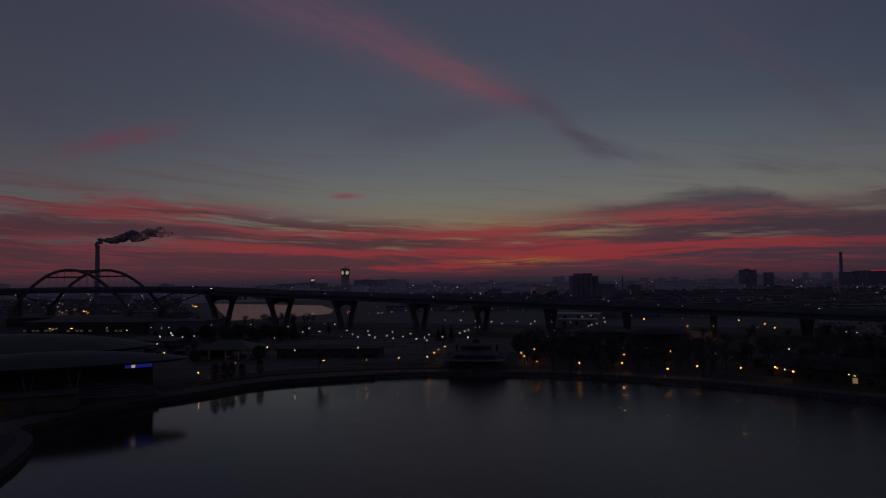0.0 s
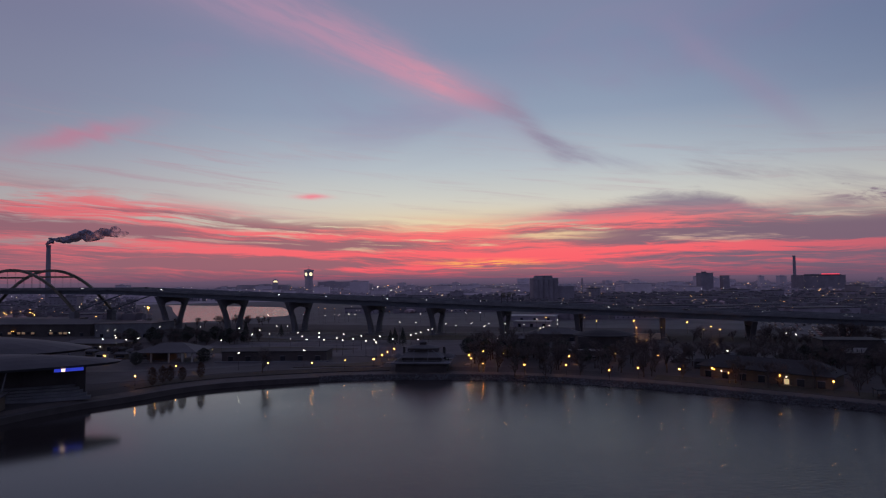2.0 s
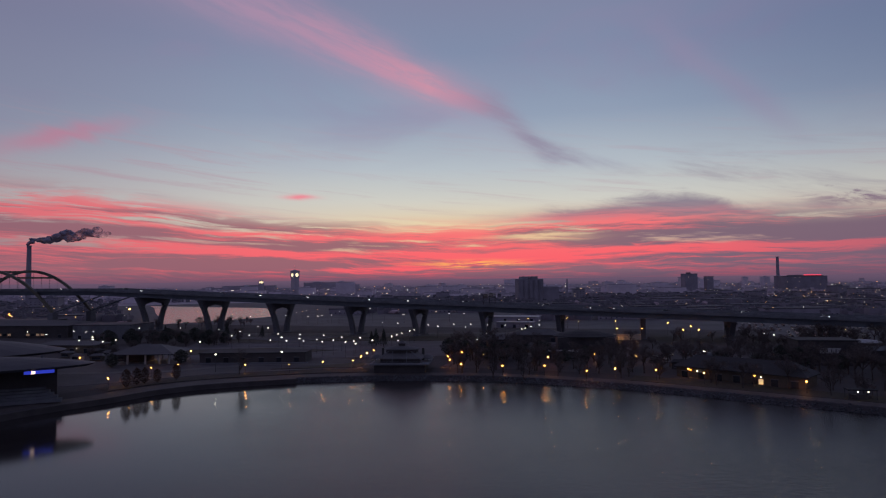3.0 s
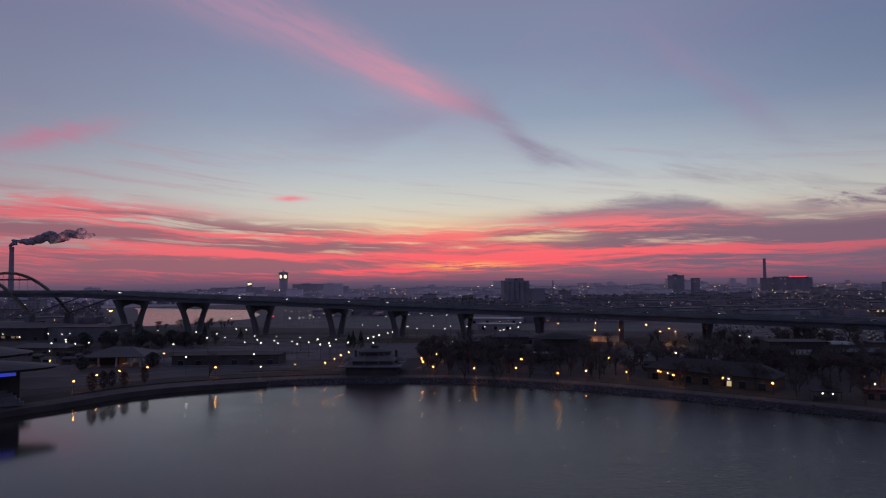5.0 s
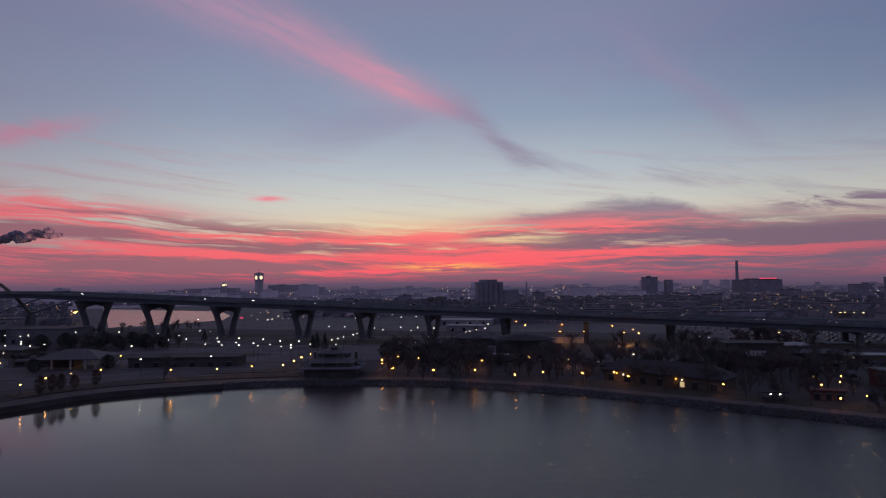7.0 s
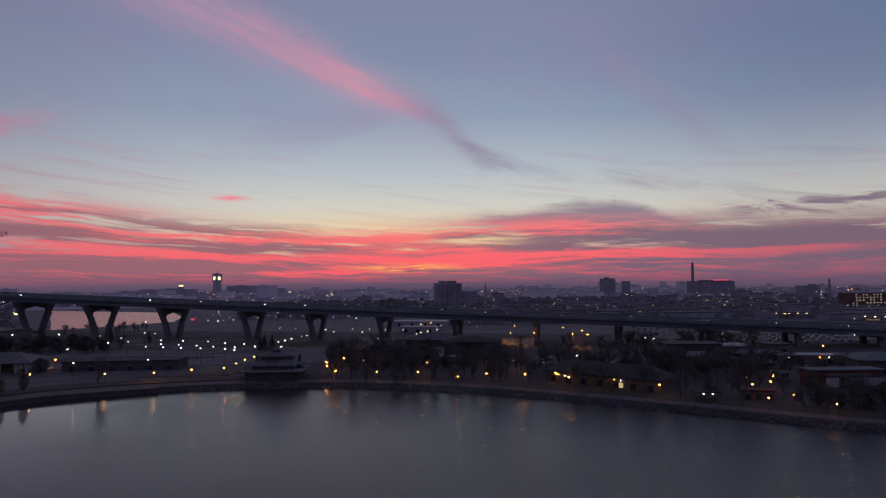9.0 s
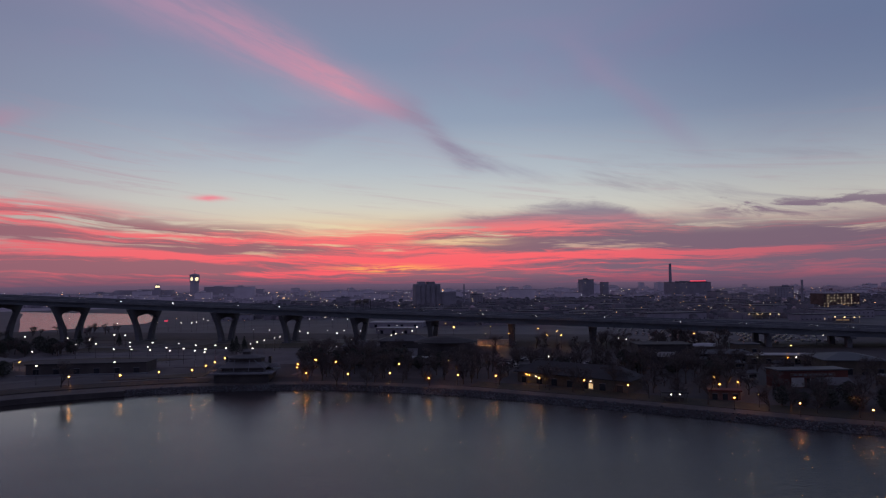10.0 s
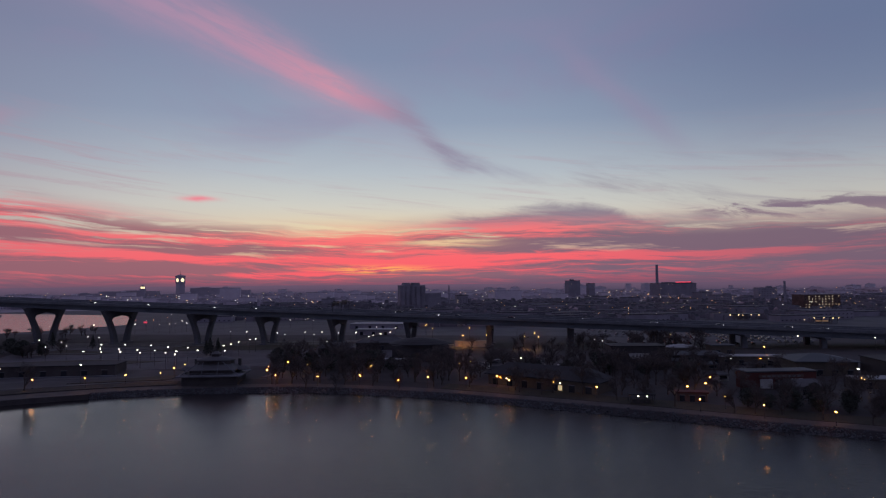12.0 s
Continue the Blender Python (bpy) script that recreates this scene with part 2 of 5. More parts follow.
def lamp_mat(name, colour, strength):
    m = bpy.data.materials.new(name)
    m.use_nodes = True
    p = m.node_tree.nodes["Principled BSDF"]
    p.inputs["Base Color"].default_value = (*colour, 1)
    p.inputs["Emission Color"].default_value = (*colour, 1)
    p.inputs["Emission Strength"].default_value = strength
    return m


def water_mat(name, ripple, rough):
    """Water, calm in the south-west and stirred by a breeze towards the north."""
    m = bpy.data.materials.new(name)
    m.use_nodes = True
    k = Net(m.node_tree)
    p = k.nodes["Principled BSDF"]
    at = k.nodes.new("ShaderNodeTexCoord").outputs["Object"]
    split = k.nodes.new("ShaderNodeSeparateXYZ")
    k.links.new(at, split.inputs[0])
    patch = k.noise(at, 0.02, 3.0, 0.55)
    gust = k.noise(k.xyz(k.mul(split.outputs[0], 0.6), split.outputs[1], 0.0), 0.055, 4.0, 0.6)
    breeze = k.smooth(k.add(split.outputs[0], k.mul(patch, 40.0)), -48.0, 12.0)
    p.inputs["Base Color"].default_value = (0.022, 0.019, 0.02, 1)
    p.inputs["IOR"].default_value = 1.33
    k.put(p.inputs["Roughness"], k.add(k.add(rough, k.mul(breeze, 0.145)), k.mul(k.mul(breeze, k.sub(gust, 0.5)), 0.08)))
    spread = k.xyz(k.mul(split.outputs[0], 0.45), split.outputs[1], split.outputs[2])
    wave = k.add(k.noise(spread, 0.9, 3.0, 0.55), k.mul(k.noise(spread, 2.6, 2.0, 0.5), 0.5))
    b = k.nodes.new("ShaderNodeBump")
    chop = k.smooth(k.add(split.outputs[0], k.mul(patch, 60.0)), 55.0, 180.0)
    k.put(b.inputs["Strength"], k.add(k.add(0.08 * ripple, k.mul(breeze, ripple)), k.mul(chop, 4.0 * ripple)))
    b.inputs["Distance"].default_value = 0.2
    k.put(b.inputs["Height"], wave)
    k.links.new(b.outputs[0], p.inputs["Normal"])
    return m


WATER = water_mat("harbour_water", 0.24, 0.1)
CALM = water_mat("calm_water", 0.08, 0.2)
LAND = mat("winter_ground", (0.018, 0.0165, 0.019), (0.038, 0.034, 0.038), 0.95, 0.35)
# far ground: distance haze is put into this pale mauve base colour
FAR_LAND = mat("hazed_far_ground", (0.21, 0.18, 0.213), (0.27, 0.234, 0.27), 0.8, 0.06)
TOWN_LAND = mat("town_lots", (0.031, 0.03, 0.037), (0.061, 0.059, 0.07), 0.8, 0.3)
GRASS = mat("winter_grass", (0.022, 0.022, 0.014), (0.045, 0.037, 0.024), 0.95, 1.0, bump=0.4)
MULCH = mat("dark_planting_bed", (0.02, 0.017, 0.014), (0.04, 0.03, 0.022), 0.95, 2.0, bump=0.5)
PLAZA = mat("dark_plaza_paving", (0.021, 0.02, 0.024), (0.045, 0.042, 0.048), 0.85, 0.5)
PAVING = mat("promenade_paving", (0.042, 0.036, 0.036), (0.076, 0.064, 0.062), 0.85, 1.5)
ASPHALT = mat("asphalt", (0.04, 0.04, 0.043), (0.065, 0.064, 0.066), 0.85, 1.0)
LOT = mat("worn_lot_asphalt", (0.042, 0.04, 0.047), (0.078, 0.073, 0.084), 0.85, 0.4)
CONCRETE = mat("weathered_concrete", (0.08, 0.085, 0.1), (0.13, 0.137, 0.157), 0.85, 1.0)
PIER = mat("dark_pier_concrete", (0.078, 0.081, 0.096), (0.122, 0.126, 0.146), 0.9, 0.6)
STEEL = mat("blue_grey_bridge_steel", (0.062, 0.075, 0.1), (0.094, 0.108, 0.136), 0.6, 0.6, 0.0)
ARCH = mat("dull_yellow_arch_steel", (0.075, 0.068, 0.05), (0.11, 0.1, 0.075), 0.6, 0.6)
ROCK = mat("riprap_stone", (0.02, 0.023, 0.027), (0.055, 0.06, 0.067), 0.9, 1.2, bump=0.6, vary=0.35)
BARK = mat("bare_bark", (0.04, 0.032, 0.03), (0.075, 0.06, 0.054), 0.95, 3.0, bump=0.5)
TWIG = mat("winter_twigs", (0.055, 0.046, 0.045), (0.1, 0.083, 0.08), 0.95, 2.0)
NEEDLE = mat("dark_evergreen", (0.03, 0.036, 0.032), (0.055, 0.062, 0.052), 0.9, 2.0)
RUSSET = mat("russet_foliage", (0.045, 0.024, 0.014), (0.085, 0.045, 0.024), 0.9, 2.0)
POLE = mat("dark_painted_pole", (0.02, 0.02, 0.022), (0.035, 0.035, 0.038), 0.5, 4.0)
ROOF_DARK = mat("dark_roofing", (0.014, 0.014, 0.017), (0.028, 0.027, 0.031), 0.85, 0.8)
ROOF_PALE = mat("pale_roof_membrane", (0.2, 0.205, 0.215), (0.3, 0.305, 0.315), 0.7, 0.8)
ROOF_GREY = mat("grey_metal_roof", (0.026, 0.029, 0.036), (0.045, 0.049, 0.059), 0.6, 0.6, 0.1)
WALL_DARK = mat("dark_wall", (0.03, 0.027, 0.03), (0.055, 0.049, 0.052), 0.85, 0.8)
WALL_TAN = mat("tan_block_wall", (0.06, 0.05, 0.04), (0.095, 0.08, 0.064), 0.85, 1.0)
WALL_RED = mat("dark_red_siding", (0.055, 0.014, 0.012), (0.085, 0.022, 0.02), 0.8, 1.0)
WALL_WHITE = mat("greyed_white_wall", (0.25, 0.25, 0.25), (0.36, 0.36, 0.36), 0.7, 1.0)
FABRIC = mat("pale_tent_fabric", (0.055, 0.055, 0.06), (0.09, 0.09, 0.098), 0.8, 0.6)
# CITY, FAR_STONE, CITY_ROOF: distance haze mixed into pale mauve base colours
CITY = mat("hazed_far_masonry", (0.45, 0.395, 0.46), (0.57, 0.51, 0.58), 0.9, 0.25, vary=0.1)
FAR_STONE = mat("hazed_far_stone", (0.29, 0.258, 0.305), (0.365, 0.33, 0.385), 0.9, 0.2, vary=0.1)
CITY_ROOF = mat("hazed_far_roofs", (0.2, 0.178, 0.213), (0.26, 0.233, 0.275), 0.9, 0.25, vary=0.1)
# walls, here and in CITY, set paler than roofs to offset their dimmer light
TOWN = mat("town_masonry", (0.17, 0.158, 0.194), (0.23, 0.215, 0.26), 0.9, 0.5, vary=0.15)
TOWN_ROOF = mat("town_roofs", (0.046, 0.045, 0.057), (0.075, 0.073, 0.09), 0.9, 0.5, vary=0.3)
# roof colour of the distant houses, lightened to stand for haze
HOUSE_ROOF = mat("hazed_shingle_roofs", (0.15, 0.134, 0.164), (0.235, 0.211, 0.253), 0.9, 0.2)
# woods lightened to a pale mauve in place of horizon haze
WOODS = mat("hazed_bare_woods", (0.27, 0.205, 0.23), (0.37, 0.285, 0.315), 0.95, 0.1)
BRICK = mat("dark_brick", (0.07, 0.04, 0.035), (0.12, 0.075, 0.065), 0.9, 1.0)
GLASS = mat("dark_window_glass", (0.015, 0.018, 0.022), (0.03, 0.033, 0.04), 0.15, 0.5, bump=0.0)
RUBBER = mat("tyre_rubber", (0.015, 0.015, 0.015), (0.025, 0.025, 0.025), 0.9, 5.0)
CARPAINT = mat("car_paint", (0.1, 0.1, 0.11), (0.2, 0.2, 0.21), 0.3, 1.0, 0.3, bump=0.0, vary=0.9)
SODIUM = lamp_mat("sodium_lamp", (1.0, 0.36, 0.05), 50.0)
AMBER_LENS = lamp_mat("amber_lamp_lens", (1.0, 0.38, 0.15), 110.0)
WALL_AMBER = lamp_mat("amber_wall_lamp", (1.0, 0.36, 0.05), 9.0)
FAR_AMBER = lamp_mat("far_amber_lamp", (1.0, 0.46, 0.16), 9.0)
SAND = mat("pale_sandy_block", (0.3, 0.25, 0.19), (0.42, 0.36, 0.28), 0.9, 1.0)
FORECOURT = lamp_mat("forecourt_lamp", (1.0, 0.66, 0.3), 6.0)
COOL = lamp_mat("cool_white_lamp", (1.0, 0.9, 0.7), 7.0)
WARMWIN = lamp_mat("lit_window", (1.0, 0.74, 0.46), 0.8)
DOORLIT = lamp_mat("lit_doorway", (1.0, 0.76, 0.42), 0.45)
CLOCKLIT = lamp_mat("lit_clock_face", (1.0, 0.8, 0.45), 1.5)
REDLIT = lamp_mat("red_sign_light", (1.0, 0.08, 0.14), 0.8)
HALL_GLOW = lamp_mat("lit_hall_glazing", (1.0, 0.62, 0.32), 0.07)
BLUELIT = lamp_mat("blue_screen_light", (0.06, 0.1, 1.0), 0.32)
HEADLAMP = lamp_mat("car_headlamp", (1.0, 0.95, 0.85), 5.0)


# ---- mesh helpers ----
def link(name, bm, material, parent=None, label=""):
    me = bpy.data.meshes.new(name)
    bm.to_mesh(me)
    bm.free()
    me.materials.append(material)
    ob = new(name, me)
    if parent:
        ob.parent = parent
    if label:
        ob["label"] = label
    return ob


def part(name, bm, material, parent, label=""):
    return link(name, bm, material, parent, label)


def share(name, data, parent, m):
    """One more object on a mesh that is already built."""
    ob = new(name, data)
    ob.parent = parent
    ob.matrix_basis = m
    return ob


def thing(name, m, label, category, group="", kind=""):
    ob = new(name)
    ob.empty_display_size = 0.5
    ob.matrix_basis = m
    return tagged(ob, label, category, group, kind)


def add_box(bm, x, y, z, sx, sy, sz, bevel=0.0, rz=0.0):
    """A box with its base's centre at x, y, z."""
    r = bmesh.ops.create_cube(bm, size=1.0, matrix=pose(x, y, z + sz / 2, 0, 0, rz) @ Matrix.Diagonal((sx, sy, sz, 1)))
    if bevel:
        edges = {e for v in r["verts"] for e in v.link_edges}
        bmesh.ops.bevel(bm, geom=list(edges), offset=bevel, segments=1, affect="EDGES")
    return bm


def box(x, y, z, sx, sy, sz, bevel=0.0, rz=0.0):
    return add_box(bmesh.new(), x, y, z, sx, sy, sz, bevel, rz)


def add_tube(bm, a, b, r1, r2, n=6):
    a, b = Vector(a), Vector(b)
    m = Matrix.Translation((a + b) / 2) @ (b - a).to_track_quat("Z", "Y").to_matrix().to_4x4()
    bmesh.ops.create_cone(bm, cap_ends=True, segments=n, radius1=r1, radius2=r2, depth=(b - a).length, matrix=m)
    return bm


def tube(a, b, r1, r2, n=6):
    return add_tube(bmesh.new(), a, b, r1, r2, n)


def add_prism(bm, outline, z0, z1):
    """An upright prism over a flat outline of (x, y)."""
    low = [bm.verts.new((x, y, z0)) for x, y in outline]
    top = [bm.verts.new((x, y, z1)) for x, y in outline]
    n = len(outline)
    bm.faces.new(low[::-1]), bm.faces.new(top)
    for i in range(n):
        bm.faces.new((low[i], low[(i + 1) % n], top[(i + 1) % n], top[i]))
    bmesh.ops.recalc_face_normals(bm, faces=bm.faces)
    return bm


def hip_roof(sx, sy, z, rise, inset, over=0.8, thick=0.3):
    """A hipped roof over a rectangle, with an overhang and a fascia."""
    bm = bmesh.new()
    a, b = sx / 2 + over, sy / 2 + over
    low = [bm.verts.new((p * a, q * b, z)) for p, q in ((-1, -1), (1, -1), (1, 1), (-1, 1))]
    mid = [bm.verts.new((p * a, q * b, z + thick)) for p, q in ((-1, -1), (1, -1), (1, 1), (-1, 1))]
    r1, r2 = bm.verts.new((-a + inset, 0, z + thick + rise)), bm.verts.new((a - inset, 0, z + thick + rise))
    bm.faces.new(low[::-1])
    for i in range(4):
        bm.faces.new((low[i], low[(i + 1) % 4], mid[(i + 1) % 4], mid[i]))
    bm.faces.new((mid[0], mid[1], r2, r1)), bm.faces.new((mid[2], mid[3], r1, r2))
    bm.faces.new((mid[1], mid[2], r2)), bm.faces.new((mid[3], mid[0], r1))
    return bm


def dome_roof(sx, sy, z, rise, n=14, rows=6, thick=0.5, edge=0.0):
    """A shallow lens-shaped roof."""
    bm = bmesh.new()
    rings = []
    for r in range(rows + 1):
        f = 1 - r / rows
        h = z + thick + rise * (1 - f * f)
        if f == 0:
            rings.append([bm.verts.new((0, 0, h))])
        else:
            rings.append([bm.verts.new((sx / 2 * f * math.cos(2 * math.pi * i / n), sy / 2 * f * math.sin(2 * math.pi * i / n), h)) for i in range(n)])
    low = [bm.verts.new((v.co.x * (1 - edge), v.co.y * (1 - edge), z)) for v in rings[0]]
    bm.faces.new(low[::-1])
    for i in range(n):
        j = (i + 1) % n
        bm.faces.new((low[i], low[j], rings[0][j], rings[0][i]))
        for r in range(rows - 1):
            bm.faces.new((rings[r][i], rings[r][j], rings[r + 1][j], rings[r + 1][i]))
        bm.faces.new((rings[rows - 1][i], rings[rows - 1][j], rings[rows][0]))
    return bm


# ---- ground and water ----
Z = 2.0                      # level of the park
SEA = -1.15                 # level of the water
BANK = 0.75                 # level of the low promenade at the top of the bank
SHORE = [(-60.0, -120.0), (-90.0, 60.0), (-97.0, 128.0), (-100.0, 146.0), (-107.0, 164.0), (-113.0, 173.0), (-122.0, 182.0), (-119.0, 192.0),
         (-113.0, 208.0), (-104.0, 222.0), (-92.0, 234.5), (-80.0, 250.5), (-62.0, 262.5), (-26.5, 271.3), (6.0, 272.0), (30.0, 268.5), (54.2, 262.3),
         (93.8, 241.0), (124.4, 215.8), (156.4, 187.2), (186.3, 159.5), (203.3, 145.0), (260.0, 92.0), (340.0, 20.0), (420.0, -120.0)]


SHORE = [(26 + (x - 26) * 1.0375, 1 + (y - 1) * 1.0375) for x, y in SHORE]


def spline(points, step=4.0):
    """Points along a smooth curve through those given."""
    out = []
    for i in range(len(points) - 1):
        p0, p1, p2, p3 = (Vector(points[max(0, min(len(points) - 1, i + k))]) for k in (-1, 0, 1, 2))
        n = max(1, round((p2 - p1).length / step))
        for s in range(n):
            t = s / n
            out.append(0.5 * ((2 * p1) + (p2 - p0) * t + (2 * p0 - 5 * p1 + 4 * p2 - p3) * t * t + (3 * p1 - p0 - 3 * p2 + p3) * t ** 3))
    out.append(Vector(points[-1]))
    return out


EDGE = spline(SHORE)


def shifted(line, d):
    """The line moved to its left by d."""
    out = []
    for i, p in enumerate(line):
        t = (line[min(i + 1, len(line) - 1)] - line[max(i - 1, 0)]).normalized()
        out.append(p + Vector((-t.y, t.x)) * d)
    return out


def land():
    bm = bmesh.new()
    heart = Vector((40.0, 60.0))
    low = [bm.verts.new((p.x, p.y, SEA - 1.5)) for p in shifted(EDGE, -1.8)]
    rim = [bm.verts.new((p.x, p.y, BANK)) for p in shifted(EDGE, 2.6)]
    shore = shifted(EDGE, 18.0)
    rings = [[bm.verts.new((p.x, p.y, Z)) for p in shore]]
    for reach in (500.0, 1200.0, 4850.0):
        rings.append([])
        for p in shore:
            q = heart + (p - heart).normalized() * reach
            rings[-1].append(bm.verts.new((q.x, q.y, Z)))
    for a, b in zip([low, rim] + rings[:-1], [rim] + rings):
        for i in range(len(a) - 1):
            bm.faces.new((a[i + 1], a[i], b[i], b[i + 1]))
    bmesh.ops.recalc_face_normals(bm, faces=bm.faces)
    tagged(link("ground", bm, LAND), "flat dark winter land between harbour and city", "ground", kind="structure")
    bm = bmesh.new()
    n = 24
    grid = [[bm.verts.new((-1500 + 3000 * i / n, -1500 + 1850 * j / n, SEA)) for i in range(n + 1)] for j in range(n + 1)]
    for j in range(n):
        for i in range(n):
            bm.faces.new((grid[j][i], grid[j][i + 1], grid[j + 1][i + 1], grid[j + 1][i]))
    tagged(link("water", bm, WATER), "grey rippled harbour water at dusk", "water", kind="structure")
    # ground beyond 1250 m takes the colour paled for haze
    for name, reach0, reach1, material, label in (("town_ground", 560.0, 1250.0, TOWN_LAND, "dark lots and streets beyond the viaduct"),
                                                  ("city_ground", 1250.0, 4830.0, FAR_LAND, "lots and streets of the far city, paled for haze")):
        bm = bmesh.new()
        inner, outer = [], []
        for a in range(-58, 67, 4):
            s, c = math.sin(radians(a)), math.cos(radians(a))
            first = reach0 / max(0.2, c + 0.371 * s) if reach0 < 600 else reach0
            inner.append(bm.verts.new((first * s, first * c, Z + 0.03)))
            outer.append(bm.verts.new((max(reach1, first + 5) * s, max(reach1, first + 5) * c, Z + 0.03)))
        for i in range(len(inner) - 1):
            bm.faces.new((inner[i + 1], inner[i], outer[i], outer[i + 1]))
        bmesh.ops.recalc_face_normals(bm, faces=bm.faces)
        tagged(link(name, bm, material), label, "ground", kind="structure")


def bank_z(d):
    """Height of the ground at a distance from the water's edge."""
    return BANK + (Z - BANK) * max(0.0, min(1.0, (d - 2.6) / 15.4))


def level(x, y):
    """Height of the ground at a place."""
    i = min(range(len(EDGE)), key=lambda j: (EDGE[j].x - x) ** 2 + (EDGE[j].y - y) ** 2)
    return bank_z(math.hypot(EDGE[i].x - x, EDGE[i].y - y))


def ribbon(name, d0, d1, i0, i1, rise, material, label, category):
    """A strip along the shore between two distances from the water, a little above the ground."""
    a, b = shifted(EDGE, d0)[i0:i1], shifted(EDGE, d1)[i0:i1]
    bm = bmesh.new()
    z0, z1 = bank_z(d0), bank_z(d1)
    rows = [[bm.verts.new((p.x, p.y, h)) for p in line] for line, h in ((a, z0 - 0.4), (a, z0 + rise), (b, z1 + rise), (b, z1 - 0.4))]
    for r in range(3):
        for i in range(len(a) - 1):
            bm.faces.new((rows[r][i], rows[r][i + 1], rows[r + 1][i + 1], rows[r + 1][i]))
    bmesh.ops.recalc_face_normals(bm, faces=bm.faces)
    return tagged(link(name, bm, material), label, category, kind="structure")


def near(x, y):
    """The index of the shore point nearest to a place."""
    return min(range(len(EDGE)), key=lambda i: (EDGE[i] - Vector((x, y))).length)


def patch(name, outline, z, material, label, category):
    bm = add_prism(bmesh.new(), outline, Z - 0.3, z)
    return tagged(link(name, bm, material), label, category, kind="structure")


land()
LEFT, MID, BEND, RIGHT = near(-122, 182), near(-61, 260), near(53, 259), near(340, 20)
ribbon("pavement", 3.2, 8.2, LEFT, RIGHT, 0.1, PAVING, "pale paved promenade along the water", "path")
ribbon("lawn", 8.8, 17.6, near(92, 238), RIGHT, 0.07, GRASS, "brown winter lawn behind the promenade", "lawn")
ribbon("planting_bed", 10.0, 17.0, near(-85, 243), near(0, 269), 0.25, MULCH, "dark planted bank beside the promenade", "bed")
patch("plaza", [(-152, 284), (-122, 266), (-104, 274), (-72, 292), (-30, 300), (-8, 303), (-2, 330), (-30, 345), (-160, 345)], Z + 0.08, PLAZA, "wide grey paved plaza", "plaza")
patch("parking_lot", [(-120, 346), (130, 340), (140, 470), (-130, 520)], Z + 0.06, LOT, "wide worn grey parking lot", "parking lot")
patch("car_park", [(250, 372), (330, 346), (400, 380), (440, 520), (300, 560)], Z + 0.07, LOT, "grey car park beside the viaduct", "parking lot")
patch("far_water", [(-222, 645), (-190, 668), (-137, 742), (-150, 840), (-192, 972), (-300, 1045), (-423, 1129), (-380, 1040), (-318, 880), (-262, 745)],
      Z + 0.05, CALM, "calm inner harbour shining with the sunset", "water")
for y0, w in ((392, 1.2), (416, 1.0), (440, 1.4), (462, 1.0)):
    patch("kerb_island", [(-110, y0 + 26), (-4, y0), (-4, y0 + w), (-110, y0 + 26 + w)], Z + 0.22, CONCRETE, "long pale kerb island in the parking lot", "kerb")
for name, outline in (("lawn_island", [(-118, 372), (-64, 362), (-24, 380), (-70, 398), (-112, 396)]), ("lawn_island", [(-52, 440), (40, 424), (86, 434), (60, 452), (-30, 468)]),
                      ("lawn_island", [(-116, 440), (-74, 428), (-66, 436), (-104, 470)]), ("lawn_island", [(40, 352), (92, 348), (96, 366), (48, 372)])):
    patch(name, outline, Z + 0.16, GRASS, "dark winter grass island between the lots", "lawn")
patch("lot_road", [(-128, 480), (-20, 474), (60, 466), (128, 448), (128, 455), (60, 474), (-20, 483), (-128, 489)], Z + 0.13, ASPHALT, "dark road curving under the viaduct", "road")
patch("access_road", [(-160, 300), (-96, 300), (-60, 318), (0, 312), (0, 318), (-62, 325), (-98, 307), (-160, 307)], Z + 0.12, ASPHALT, "dark service road across the plaza", "road")
patch("lawn_wedge", [(-48, 303), (-26, 304), (-7, 304), (-5, 318), (-14, 318)], Z + 0.3, GRASS, "dark wedge of lawn beside the stage", "lawn")


# ---- the bridge ----
BX, BY, BR = 0.0, 482.0, math.degrees(math.atan(-0.371))
ALONG = Vector((0.9376, -0.3478))


def deck_z(u):
    """Height of the road above the water at u metres along the bridge."""
    x = u * 0.9376
    if x < -250:
        return 37.6 - 0.00004 * (x + 380) ** 2
    return 27.4 - 0.0385 * x if x > -100 else 31.25 - 0.0385 * (x + 100) + 0.00006 * (x + 100) ** 2 * 0.4


def sweep(profile, u0, u1, step, dz=0.0):
    """A beam along the bridge: a closed outline of (across, up) carried along the road."""
    bm = bmesh.new()
    n = max(1, round((u1 - u0) / step))
    rings = []
    for i in range(n + 1):
        u = u0 + (u1 - u0) * i / n
        rings.append([bm.verts.new((u, v, deck_z(u) + h + dz)) for v, h in profile])
    m = len(profile)
    for i in range(n):
        for k in range(m):
            bm.faces.new((rings[i][k], rings[i][(k + 1) % m], rings[i + 1][(k + 1) % m], rings[i + 1][k]))
    bm.faces.new(rings[0]), bm.faces.new(rings[-1][::-1])
    bmesh.ops.recalc_face_normals(bm, faces=bm.faces)
    return bm


def rect(v0, v1, h0, h1):
    return [(v0, h0), (v1, h0), (v1, h1), (v0, h1)]


